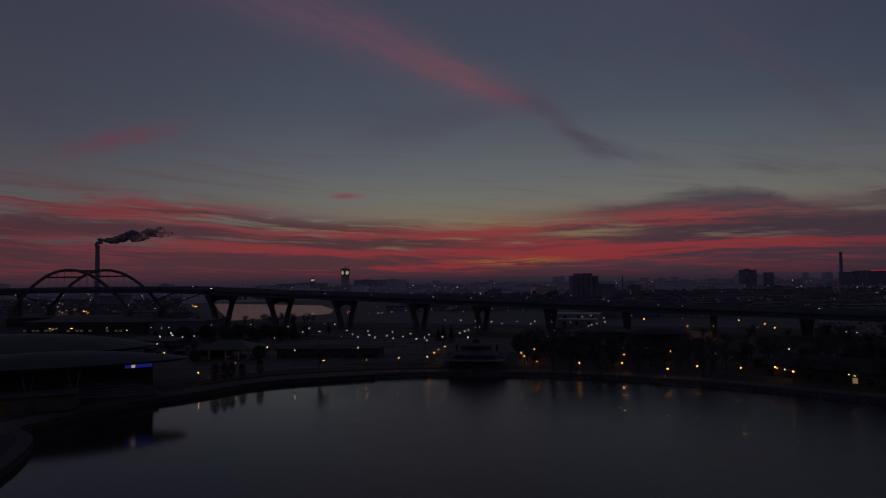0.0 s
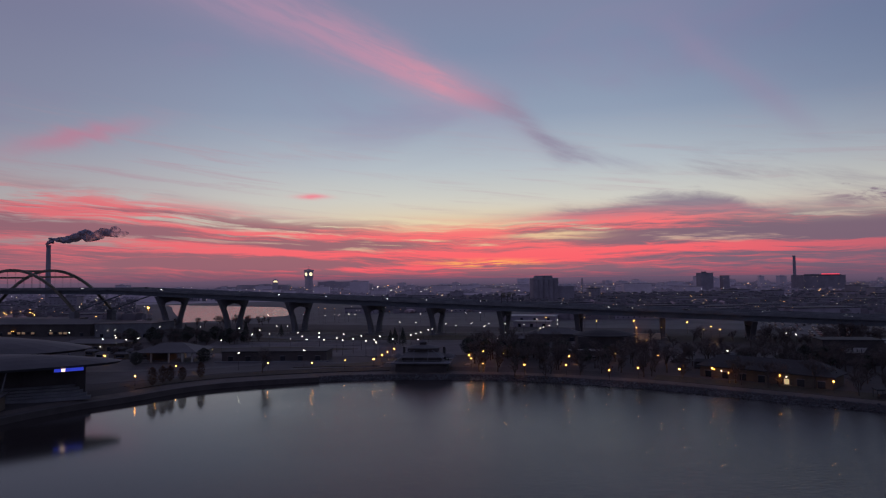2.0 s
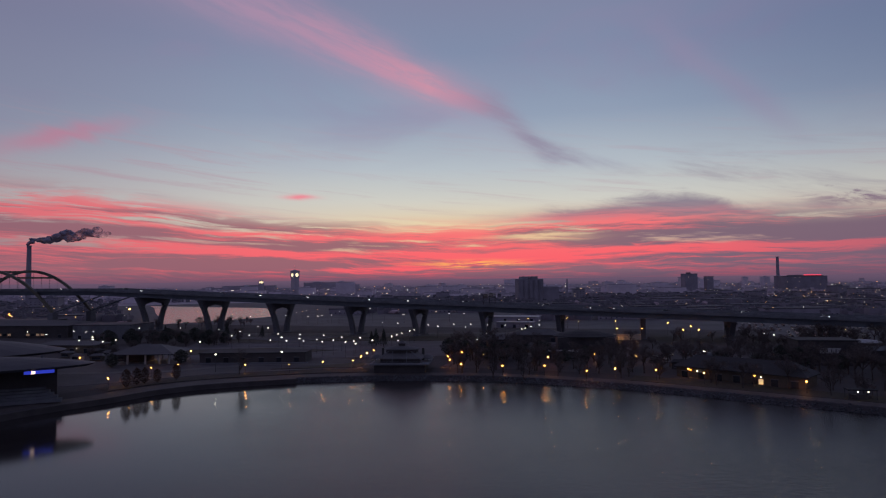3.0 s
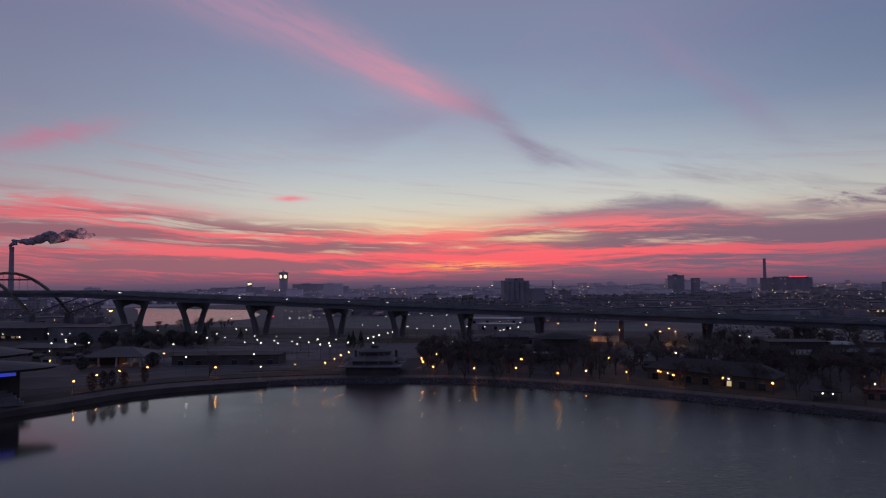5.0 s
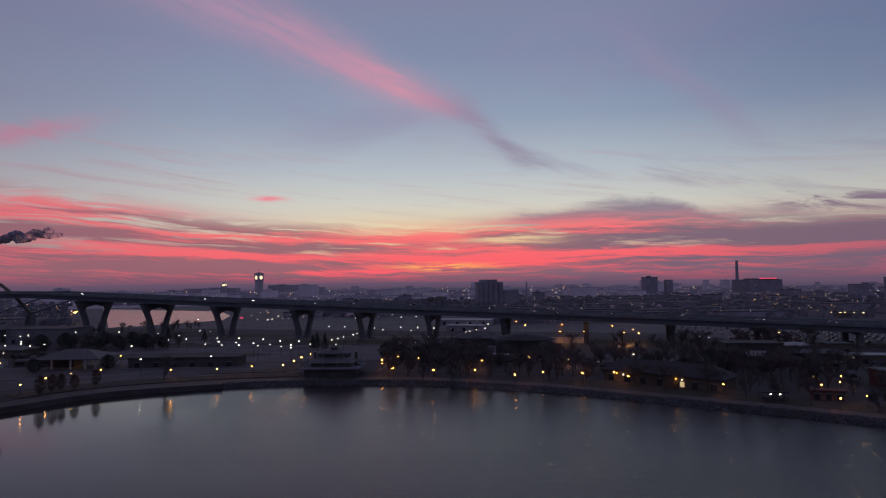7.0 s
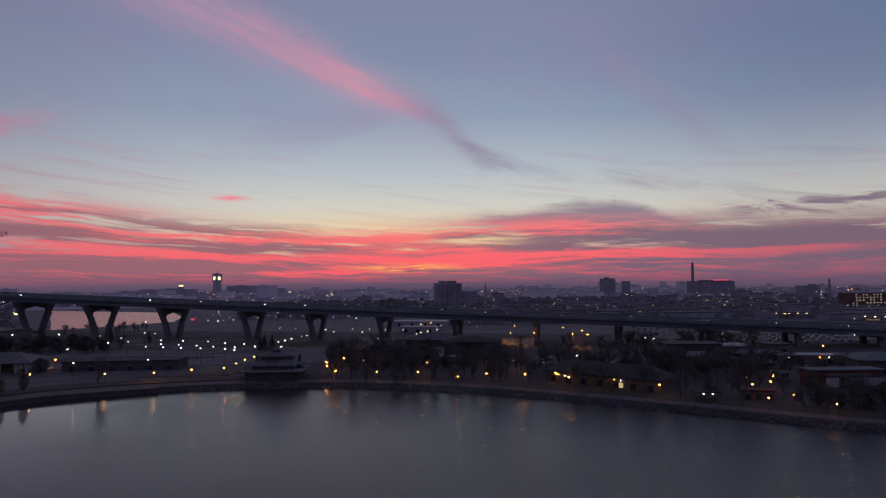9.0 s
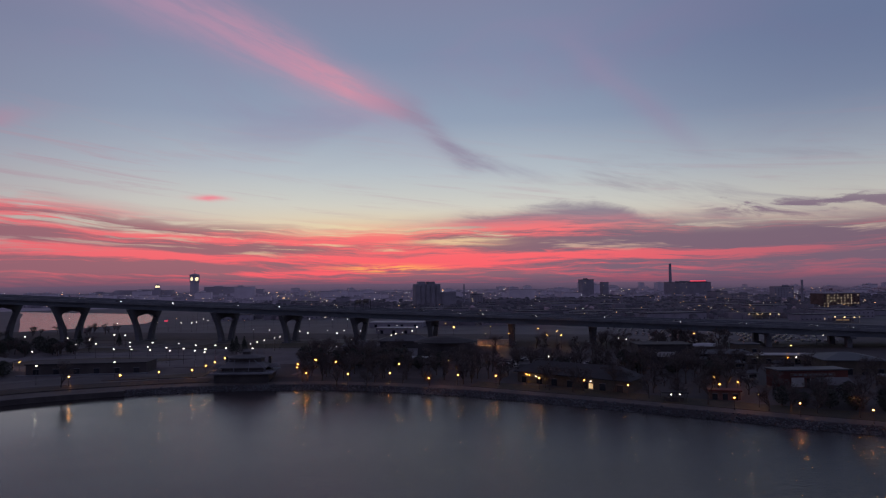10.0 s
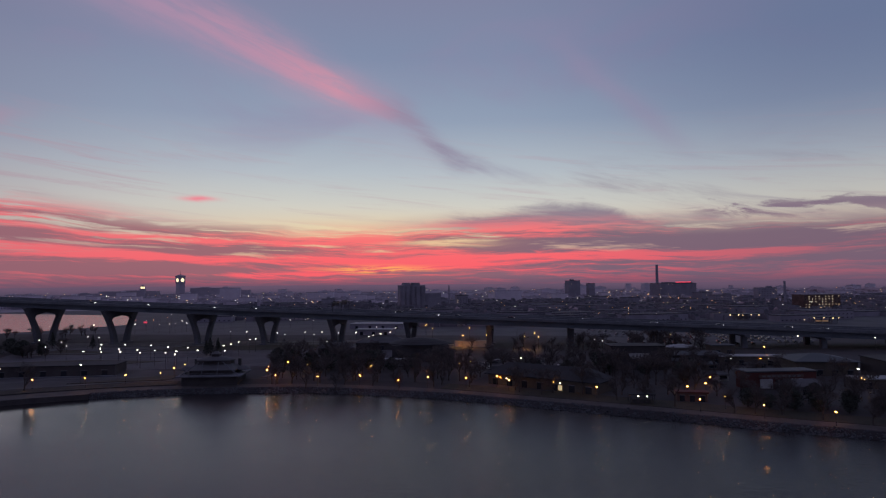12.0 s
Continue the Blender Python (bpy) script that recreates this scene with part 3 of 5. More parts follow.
def flared_pier(top):
    """A portal pier: two legs that lean together to the foot, under a wide cap."""
    bm = bmesh.new()
    h = top - Z + 1.0
    outer, inner = [], []
    for i in range(13):
        f = i / 12
        outer.append((9.2 + 11.6 * f ** 1.9, f * h))
    open_h = h - 3.6
    for i in range(13):
        f = i / 12
        w = 4.6 + 9.6 * f ** 1.6 if f < 0.84 else (4.6 + 9.6 * 0.757) * math.sqrt(max(0.0, 1 - ((f - 0.84) / 0.16) ** 2))
        inner.append((max(w, 0.0), 0.5 + f * (open_h - 0.5)))
    for side in (-1, 1):
        for i in range(12):
            o1, o2, n1, n2 = outer[i], outer[i + 1], inner[i], inner[i + 1]
            quad = [(o1[0], o1[1]), (o2[0], o2[1]), (n2[0], n2[1] if i < 11 else open_h), (n1[0], n1[1] if i else 0.0)]
            a = [bm.verts.new((-1.5, side * v, z)) for v, z in quad]
            b = [bm.verts.new((1.5, side * v, z)) for v, z in quad]
            bm.faces.new(a), bm.faces.new(b)
            bm.faces.new((a[0], a[1], b[1], b[0])), bm.faces.new((a[2], a[3], b[3], b[2]))
        a = [bm.verts.new((-1.5, side * v, z)) for v, z in ((0, open_h), (20.8, h), (0, h))]
        b = [bm.verts.new((1.5, side * v, z)) for v, z in ((0, open_h), (20.8, h), (0, h))]
        bm.faces.new(a), bm.faces.new(b), bm.faces.new((a[1], a[2], b[2], b[1]))
    bmesh.ops.remove_doubles(bm, verts=bm.verts, dist=0.01)
    bmesh.ops.recalc_face_normals(bm, faces=bm.faces)
    return bm


def column_bent(top):
    bm = bmesh.new()
    h = top - Z + 1.0
    for v in (-12.0, 12.0):
        add_box(bm, 0, v, 0, 3.2, 4.0, h - 1.5, 0.3)
    add_box(bm, 0, 0, h - 1.5, 3.4, 38.0, 1.5, 0.2)
    return bm


def bridge():
    root = thing("highway_bridge", pose(BX, BY, 0, 0, 0, BR), "long steel highway viaduct with twin tied arches on concrete piers", "bridge")
    u0, u1 = -900.0, 640.0
    part("deck", sweep(rect(-20.5, 20.5, -0.9, 0.0), u0, u1, 20), CONCRETE, root, "grey concrete road deck")
    for v in (-17, -6, 6, 17):
        part("girder", sweep(rect(v - 0.5, v + 0.5, -4.4, -0.9), u0, u1, 20), STEEL, root, "blue-grey steel girder")
    for v in (-20.3, 0.0, 20.3):
        part("parapet", sweep(rect(v - 0.2, v + 0.2, 0.0, 1.0), u0, u1, 20), CONCRETE, root, "pale concrete parapet")
    for x in (-197, -140, -82, -21, 26, 74, 123, 174, 224):
        u = x / 0.9376
        ob = part("pier", flared_pier(deck_z(u) - 4.4), PIER, root, "concrete portal pier with legs curving outward to the cap")
        ob.location = (u, 0, Z - 1.0)
        for v in (-7.0, 7.0):
            part("footing", box(0, v, 0.4, 5.5, 7.0, 1.4, 0.2), CONCRETE, ob)
    for x in (275, 323, 366, 412, 458, 505):
        u = x / 0.9376
        ob = part("column_bent", column_bent(deck_z(u) - 4.4), PIER, root, "pair of square concrete columns under a cap beam")
        ob.location = (u, 0, Z - 1.0)
    for x in (-450, -510, -570, -640, -710, -780):
        u = x / 0.9376
        ob = part("column_bent", column_bent(deck_z(u) - 4.4), PIER, root, "pair of square concrete columns under a cap beam")
        ob.location = (u, 0, Z - 1.0)
    # twin arch ribs, braces and hangers
    uc, half, foot = -371.0, 74.0, 18.0
    crown = 55.0

    def rib_z(u):
        return foot + (crown - foot) * (1 - ((u - uc) / half) ** 2)

    for v in (-20.0, 20.0):
        bm = bmesh.new()
        rings = []
        for i in range(33):
            u = uc - half + 2 * half * i / 32
            z = rib_z(u)
            slope = -2 * (crown - foot) * (u - uc) / half ** 2
            nu, nz = -slope / math.hypot(1, slope), 1 / math.hypot(1, slope)
            rings.append([bm.verts.new((u + nu * d, v + w, z + nz * d)) for w, d in ((-0.8, -1.2), (0.8, -1.2), (0.8, 1.2), (-0.8, 1.2))])
        for i in range(32):
            for k in range(4):
                bm.faces.new((rings[i][k], rings[i][(k + 1) % 4], rings[i + 1][(k + 1) % 4], rings[i + 1][k]))
        bm.faces.new(rings[0]), bm.faces.new(rings[-1][::-1])
        bmesh.ops.recalc_face_normals(bm, faces=bm.faces)
        rib = part("arch_rib", bm, ARCH, root, "dull yellow steel box arch rib")
        for i in range(1, 15):
            u = uc - half + 2 * half * i / 15
            if rib_z(u) > deck_z(u) + 3:
                part("hanger", tube((u, v, deck_z(u)), (u, v, rib_z(u) - 1.0), 0.14, 0.14, 5), STEEL, rib)
    for f in (-0.42, -0.15, 0.15, 0.42):
        u = uc + half * f
        part("arch_brace", box(u, 0, rib_z(u) - 0.8, 1.4, 38.6, 1.6), ARCH, root, "steel cross brace between the arches")
    for f in (-1.0, 1.0):
        u = uc + half * f
        for v in (-20.0, 20.0):
            part("arch_pier", box(u, v, Z - 1, 6, 6, foot - Z + 1.0, 0.5), PIER, root, "square concrete pier under the arch foot")
        # raking half arch on the approach side
        for v in (-20.0, 20.0):
            part("approach_strut", tube((u, v, foot), (u + f * 52, v, deck_z(u) - 4.5), 0.6, 0.6, 4), STEEL, root, "raking steel strut")
    return root


BRIDGE = bridge()


def gantry(u):
    root = thing("sign_gantry", BRIDGE.matrix_basis @ pose(u, 0, deck_z(u)), "overhead sign gantry across the viaduct road", "gantry")
    for v in (-19.5, 0.5, 19.5):
        part("post", box(0, v, 0, 0.5, 0.5, 7.0), POLE, root)
    part("beam", box(0, 0, 6.4, 0.8, 39.5, 0.8), POLE, root)
    for v in (-13, -6, 6, 13):
        part("sign_panel", box(-0.6, v, 4.6, 0.25, 5.5, 3.2), WALL_DARK, root, "dark back of a road sign")


gantry(81)


# ---- lamps ----
def make_lamp(name, head_z, material, label, group, r):
    root = thing(name, pose(0, 0, Z), label, "street lamp", group)
    part("base", tube((0, 0, 0), (0, 0, 0.5), 0.2, 0.14, 8), POLE, root)
    part("pole", tube((0, 0, 0.5), (0, 0, head_z - r), 0.1, 0.06, 6), POLE, root)
    bm = bmesh.new()
    bmesh.ops.create_icosphere(bm, subdivisions=2, radius=r, matrix=pose(0, 0, head_z) @ Matrix.Diagonal((1.25, 1.25, 0.8, 1)))
    globe = part("globe", bm, material, root, "glowing lamp globe")
    if head_z < 6:
        bm = bmesh.new()
        bmesh.ops.create_cone(bm, segments=12, radius1=0.34, radius2=0.2, depth=0.24, matrix=pose(0, 0, head_z - r - 0.12))
        hood = part("hood", bm, POLE, root, "flared dark hood under the globe")
        part("lens", tube((0, 0, head_z - r - 0.19), (0, 0, head_z - r - 0.16), 0.24, 0.24, 10), AMBER_LENS, hood, "glowing downward lens")
        part("hood_top", tube((0, 0, head_z - r - 0.02), (0, 0, head_z - r + 0.01), 0.2, 0.15, 10), POLE, hood)
    part("cap", tube((0, 0, head_z + r * 0.8), (0, 0, head_z + r * 1.25), r * 0.62, r * 0.15, 8), POLE, globe)
    return root


def place(root, spots):
    for i, (x, y) in enumerate(spots):
        if i == 0:
            root.matrix_basis = pose(x, y, level(x, y))
        else:
            copy_thing(root, pose(x, y, level(x, y), 0, 0, (i * 47) % 360))


PARK = [(-55, 285), (-36, 286), (-22, 290), (-9, 292), (-6, 306), (-4, 319), (-1, 332), (35, 300), (35, 288), (39, 277), (43, 314), (52, 303), (56, 270),
        (80, 289), (73, 266), (87, 252), (104, 297), (99, 253), (120, 286), (126, 290), (113, 246), (125, 244), (127, 235), (141, 225), (152, 221), (152, 212),
        (165, 233), (191, 219), (182, 203), (192, 207), (202, 219), (174, 184), (183, 184), (216, 215), (187, 171), (207, 172), (200, 158), (253, 200),
        (-99, 254), (-129, 327), (-113, 337), (-93, 280), (-97, 268), (-85, 289), (-97, 343), (-143, 322)]
PARK = [(26 + (x - 26) * 1.0243, 1 + (y - 1) * 1.0243) for x, y in PARK]
place(make_lamp("street_lamp", 4.1, SODIUM, "dark promenade lamp post with a glowing amber globe", "promenade lamps", 0.2), PARK)
LOT_A = [(-64, 405), (-57, 379), (-51, 360), (-61, 365), (-91, 470), (-82, 462), (-46, 372), (-41, 356), (-50, 400), (-35, 365), (-30, 350), (-34, 390), (-25, 358),
         (-17, 345), (-22, 376), (-13, 351), (-11, 336), (-11, 371), (-3, 353), (-43, 304), (-94, 431), (-113, 450), (-81, 401), (-91, 399), (-129, 609), (-96, 610),
         (-65, 599), (-54, 615), (-72, 299), (-99, 363), (-146, 471), (-2, 490), (10, 483), (15, 600), (21, 473), (21, 418), (18, 412), (13, 396), (10, 385), (7, 376),
         (11, 348), (38, 446), (32, 464), (-62, 606), (-74, 600)]
LOT_B = [(37, 632), (58, 603), (72, 604), (51, 465), (63, 461), (57, 437), (74, 453), (86, 447), (91, 412), (95, 421), (101, 431), (109, 442), (64, 383), (54, 346),
         (106, 502), (119, 485), (353, 356), (349, 346), (343, 334), (375, 311), (256, 205), (217, 348), (219, 342), (146, 274), (-280, 450), (-220, 435), (-214, 458),
         (-177, 406), (-169, 390), (-157, 376), (-153, 383), (-187, 453), (-177, 476), (-173, 382)]
WARM = [(116, 516), (144, 467), (147, 510), (277, 365), (280, 285), (239, 187), (172, 466), (201, 441), (230, 417), (202, 407), (-398, 630), (-431, 709), (-454, 755),
        (-421, 735), (-452, 738), (-451, 767), (-429, 746), (-403, 706), (-497, 943), (-392, 772), (151, 402), (166, 399), (194, 379), (186, 383), (-394, 695), (-339, 848), (-306, 646)]
WHITE_LAMP = make_lamp("lot_lamp", 8.0, COOL, "tall pole lamp with a cool white light over the lot", "parking lot lamps", 0.26)
place(WHITE_LAMP, LOT_A + LOT_B)
place(make_lamp("road_lamp", 8.0, SODIUM, "tall road lamp with an amber light", "road lamps", 0.22), WARM)


# ---- the city in the distance ----
rng = random.Random(4)


def building(x, y, w, d, h, rz, label, wall=CITY, roof=CITY_ROOF, lit=3, rows=0, extra=0):
    root = thing("city_building", pose(x, y, Z, 0, 0, rz), label, "building", "city buildings")
    part("wall", box(0, 0, -0.5, w, d, h + 0.5), wall, root)
    part("roof", box(0, 0, h, w + 0.5, d + 0.5, 0.9), roof, root)
    if extra:
        part("roof_house", box(w * rng.uniform(-0.25, 0.25), 0, h + 0.9, w * 0.25, d * 0.4, 3.0), wall, root)
    pane = None
    storeys = max(1, int(h / 3.6))
    cols = max(2, int(w / 5))
    cells = [(c, s) for c in range(cols) for s in range(storeys)]
    chosen = cells if rows else rng.sample(cells, min(lit, len(cells)))
    for c, s in chosen:
        m = pose(-w / 2 + w * (c + 0.5) / cols, -d / 2 - 0.06, 1.2 + s * 3.6)
        if pane is None:
            pane = part("window", box(0, 0, 0, 1.3, 0.3, 1.0), WARMWIN if not rows else GLASS, root)
            dark, glow = pane.data, pane.data
            if rows:
                glow = pane.data.copy()
                glow.materials[0] = WARMWIN
            pane.matrix_basis = m
        else:
            share("window", glow if rows and rng.random() < rows else dark, root, m)
    return root


def landmarks():
    # clock tower over its works
    root = thing("clock_tower", pose(-385, 2400, Z), "tall square clock tower with lit faces above a long factory", "clock tower")
    part("shaft", box(0, 0, -1, 21, 21, 51), FAR_STONE, root)
    part("belfry", box(0, 0, 50, 24, 24, 24, 0.6), FAR_STONE, root)
    part("cornice", box(0, 0, 73.6, 26.5, 26.5, 1.6, 0.3), FAR_STONE, root)
    part("roof", hip_roof(24, 24, 75.2, 5, 10, 1.0, 0.6), CITY_ROOF, root)
    part("mast", tube((0, 0, 80), (0, 0, 93), 0.6, 0.3), POLE, root)
    part("beacon", box(0, 0, 93, 1.6, 1.6, 1.4, 0.3), REDLIT, root, "small red beacon")
    for rz in (0, -90):
        ob = part("clock_face", tube((0, -12.3, 61), (0, -12.0, 61), 6.6, 6.6, 24), CLOCKLIT, root, "glowing pale clock face")
        ob.rotation_euler[2] = radians(rz)
        for turn, long in ((20, 5.4), (75, 3.8)):
            bar = part("pointer", box(0, -12.45, -0.4, 0.7, 0.3, long), POLE, ob, "dark pointer of the clock")
            bar.matrix_basis = pose(0, 0, 61, 0, turn, 0)
    root.rotation_euler[2] = radians(45)
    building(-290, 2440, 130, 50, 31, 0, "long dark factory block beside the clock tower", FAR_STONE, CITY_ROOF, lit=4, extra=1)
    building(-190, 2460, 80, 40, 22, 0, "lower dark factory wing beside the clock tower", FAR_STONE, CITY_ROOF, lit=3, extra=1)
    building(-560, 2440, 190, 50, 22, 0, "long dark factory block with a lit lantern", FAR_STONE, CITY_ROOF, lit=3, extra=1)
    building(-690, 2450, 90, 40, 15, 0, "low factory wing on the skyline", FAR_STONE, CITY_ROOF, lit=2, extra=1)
    root = thing("lantern_tower", pose(-509, 2400, Z), "short roof tower with a lit lantern", "tower")
    part("shaft", box(0, 0, -1, 17, 17, 33), FAR_STONE, root)
    part("lantern", box(0, 0, 32, 12, 12, 6.5, 0.5), CLOCKLIT, root, "lit lantern")
    for u in (-1, 0, 1):
        part("lantern_bar", box(u * 5.6, -6.3, 32, 0.9, 0.9, 6.5), FAR_STONE, root)
    part("roof", hip_roof(14, 14, 38.5, 6, 7, 1.0), CITY_ROOF, root)
    # silo block
    root = thing("silo_block", pose(217, 1010, Z), "dark stepped concrete elevator block", "industrial building")
    part("wall", box(0, 0, -1, 40, 30, 40), TOWN, root)
    part("head_house", box(-9, 0, 39, 10, 24, 4), TOWN, root)
    part("head_house", box(6, 0, 39, 11, 24, 4), TOWN, root)
    part("wing", box(33, 4, -1, 28, 24, 27), TOWN, root)
    for v in (-16, -8, 0, 8, 16):
        part("silo", tube((v, -13.2, -1), (v, -13.2, 37), 4.3, 4.3, 14), TOWN, root)
    part("chimney", tube((62, 0, -1), (62, 0, 38), 1.4, 1.0, 8), TOWN, root)
    # towers and works further right
    building(709, 1500, 30, 26, 45, 0, "dark slab tower on the skyline", TOWN, TOWN_ROOF, lit=2, extra=1)
    building(758, 1500, 16, 16, 38, 0, "slim dark tower on the skyline", TOWN, TOWN_ROOF, lit=1)
    building(990, 1500, 104, 50, 36, 0, "dark power works beneath a tall chimney", TOWN, TOWN_ROOF, lit=6, extra=1)
    root = thing("roof_sign", pose(1008, 1480, Z + 36.85), "long red lit sign on the works roof", "sign")
    part("frame", box(0, 0, 0, 52, 0.6, 1.6), POLE, root)
    part("sign_panel", box(0, -0.1, 1.6, 44, 0.8, 2.4), REDLIT, root, "glowing red sign panel")
    for name, x, y, top, r, label in (("chimney", -664, 1201, 112.7, 5.0, "tall dark power station chimney"),
                                      ("chimney", 1332, 2150, 106, 6.2, "tall slender chimney on the skyline"),
                                      ("chimney", 818, 901, 42.6, 2.2, "short brick chimney on the skyline")):
        root = thing(name, pose(x, y, Z), label, "chimney")
        part("shaft", tube((0, 0, -1), (0, 0, top - Z - 3), r, r * 0.72, 16), TOWN, root)
        part("rim", tube((0, 0, top - Z - 3), (0, 0, top - Z), r * 0.8, r * 0.8, 16), TOWN, root)
    building(737, 748, 58, 22, 22, 0, "brick loft block with rows of lit windows", BRICK, CITY_ROOF, rows=0.7)


landmarks()


def scatter_city():
    taken = [(-400, 2420, 330), (217, 1010, 60), (737, 748, 46), (990, 1500, 90), (-657, 1201, 30), (708, 1500, 60), (818, 901, 12)]
    made = 0
    for _ in range(6000):
        if made >= 320:
            break
        y = 560 + 2250 * rng.random() ** 1.4
        a = rng.uniform(-42, 52)
        x = y * math.tan(radians(a))
        w, d = rng.uniform(16, 60), rng.uniform(14, 36)
        tall = rng.random()
        h = rng.uniform(4, 10) if tall < 0.6 else rng.uniform(9, 18) if tall < 0.93 else rng.uniform(18, 30)
        if y > 1500:
            h *= 1.25
        if y < 1000:
            h, w = min(h, rng.uniform(5, 10)), w * 1.3
        gap = y - (482 - 0.371 * x)
        if gap < 70 or (x < -60 and y < 1300 and x > -270 - (y - 645) * 0.45):
            continue
        if -140 < x < 150 and y < 760:
            continue
        if 240 < x < 460 and y < 580:
            continue
        if any(abs(x - p) < w / 2 + r and abs(y - q) < d / 2 + r for p, q, r in taken):
            continue
        taken.append((x, y, max(w, d) / 2 + 3))
        kind = "low pale-roofed warehouse" if h < 8 else "plain masonry city block" if h < 18 else "taller dark apartment block"
        # beyond 1300 m buildings switch to the colours paled for haze
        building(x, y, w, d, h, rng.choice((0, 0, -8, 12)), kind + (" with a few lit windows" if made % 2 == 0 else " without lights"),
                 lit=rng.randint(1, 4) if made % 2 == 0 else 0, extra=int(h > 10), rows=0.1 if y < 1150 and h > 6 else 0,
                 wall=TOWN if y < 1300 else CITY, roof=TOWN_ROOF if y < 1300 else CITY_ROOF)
        made += 1


scatter_city()


def far_lights():
    """Street lights too far and too many to count, each on its own thin pole."""
    for name, material, n, label in (("distant_street_lights", FAR_AMBER, 640, "scattered amber street lights of the far city"),
                                     ("distant_white_lights", COOL, 620, "scattered white street lights of the far city")):
        bm = bmesh.new()
        for _ in range(n):
            y = 600 + 2200 * rng.random() ** 1.25
            x = y * math.tan(radians(rng.uniform(-42, 52)))
            if x < -100 and y < 1250 and x > -250 - (y - 645) * 0.43:
                continue
            r = 0.00019 * math.hypot(x, y) * rng.uniform(0.6, 1.5)
            h = rng.uniform(6, 14)
            bmesh.ops.create_icosphere(bm, subdivisions=1, radius=r, matrix=pose(x, y, Z + h))
            k = len(bm.faces)
            add_tube(bm, (x, y, Z), (x, y, Z + h), 0.06, 0.06, 3)
            bm.faces.ensure_lookup_table()
            for f in bm.faces[k:]:
                f.material_index = 1
        ob = tagged(link(name, bm, material), label, "street lights", kind="stuff")
        ob.data.materials.append(POLE)


far_lights()


def woods():
    """Bare far woods and a low wooded ridge along the horizon."""
    verts, faces = [], []
    base = bmesh.new()
    bmesh.ops.create_icosphere(base, subdivisions=1, radius=1.0)
    pts = [v.co.copy() for v in base.verts]
    tri = [[v.index for v in f.verts] for f in base.faces]
    base.free()
    for i in range(1500):
        if i < 900:
            y = 600 + 2200 * rng.random() ** 1.15
            x = y * math.tan(radians(rng.uniform(-44, 54)))
            if (x < -60 and y < 1300 and x > -250 - (y - 645) * 0.43) or (-140 < x < 150 and y < 760) or (240 < x < 460 and y < 580) or y < 560 - 0.371 * x:
                continue
            s, h = rng.uniform(2.5, 7), rng.uniform(2.5, 5)
        else:
            a = radians(rng.uniform(-45, 58))
            r = rng.uniform(2350, 2900)
            x, y = r * math.sin(a), r * math.cos(a)
            s, h = rng.uniform(8, 24), rng.uniform(3.5, 8) * (1.9 if a > radians(40) else 1.0)
        for _ in range(2):
            ox, oy, k = rng.uniform(-s, s), rng.uniform(-s, s), len(verts)
            for p in pts:
                j = rng.uniform(0.75, 1.25)
                verts.append((x + ox + p.x * s * j, y + oy + p.y * s * j, Z + h * 0.5 + p.z * h * 0.75 * j))
            faces += [[k + q for q in f] for f in tri]
    me = bpy.data.meshes.new("far_woods")
    me.from_pydata(verts, [], faces)
    me.materials.append(WOODS)
    tagged(new("far_woods", me), "bare winter woods among far houses, coloured pale for haze", "trees", kind="stuff")


woods()


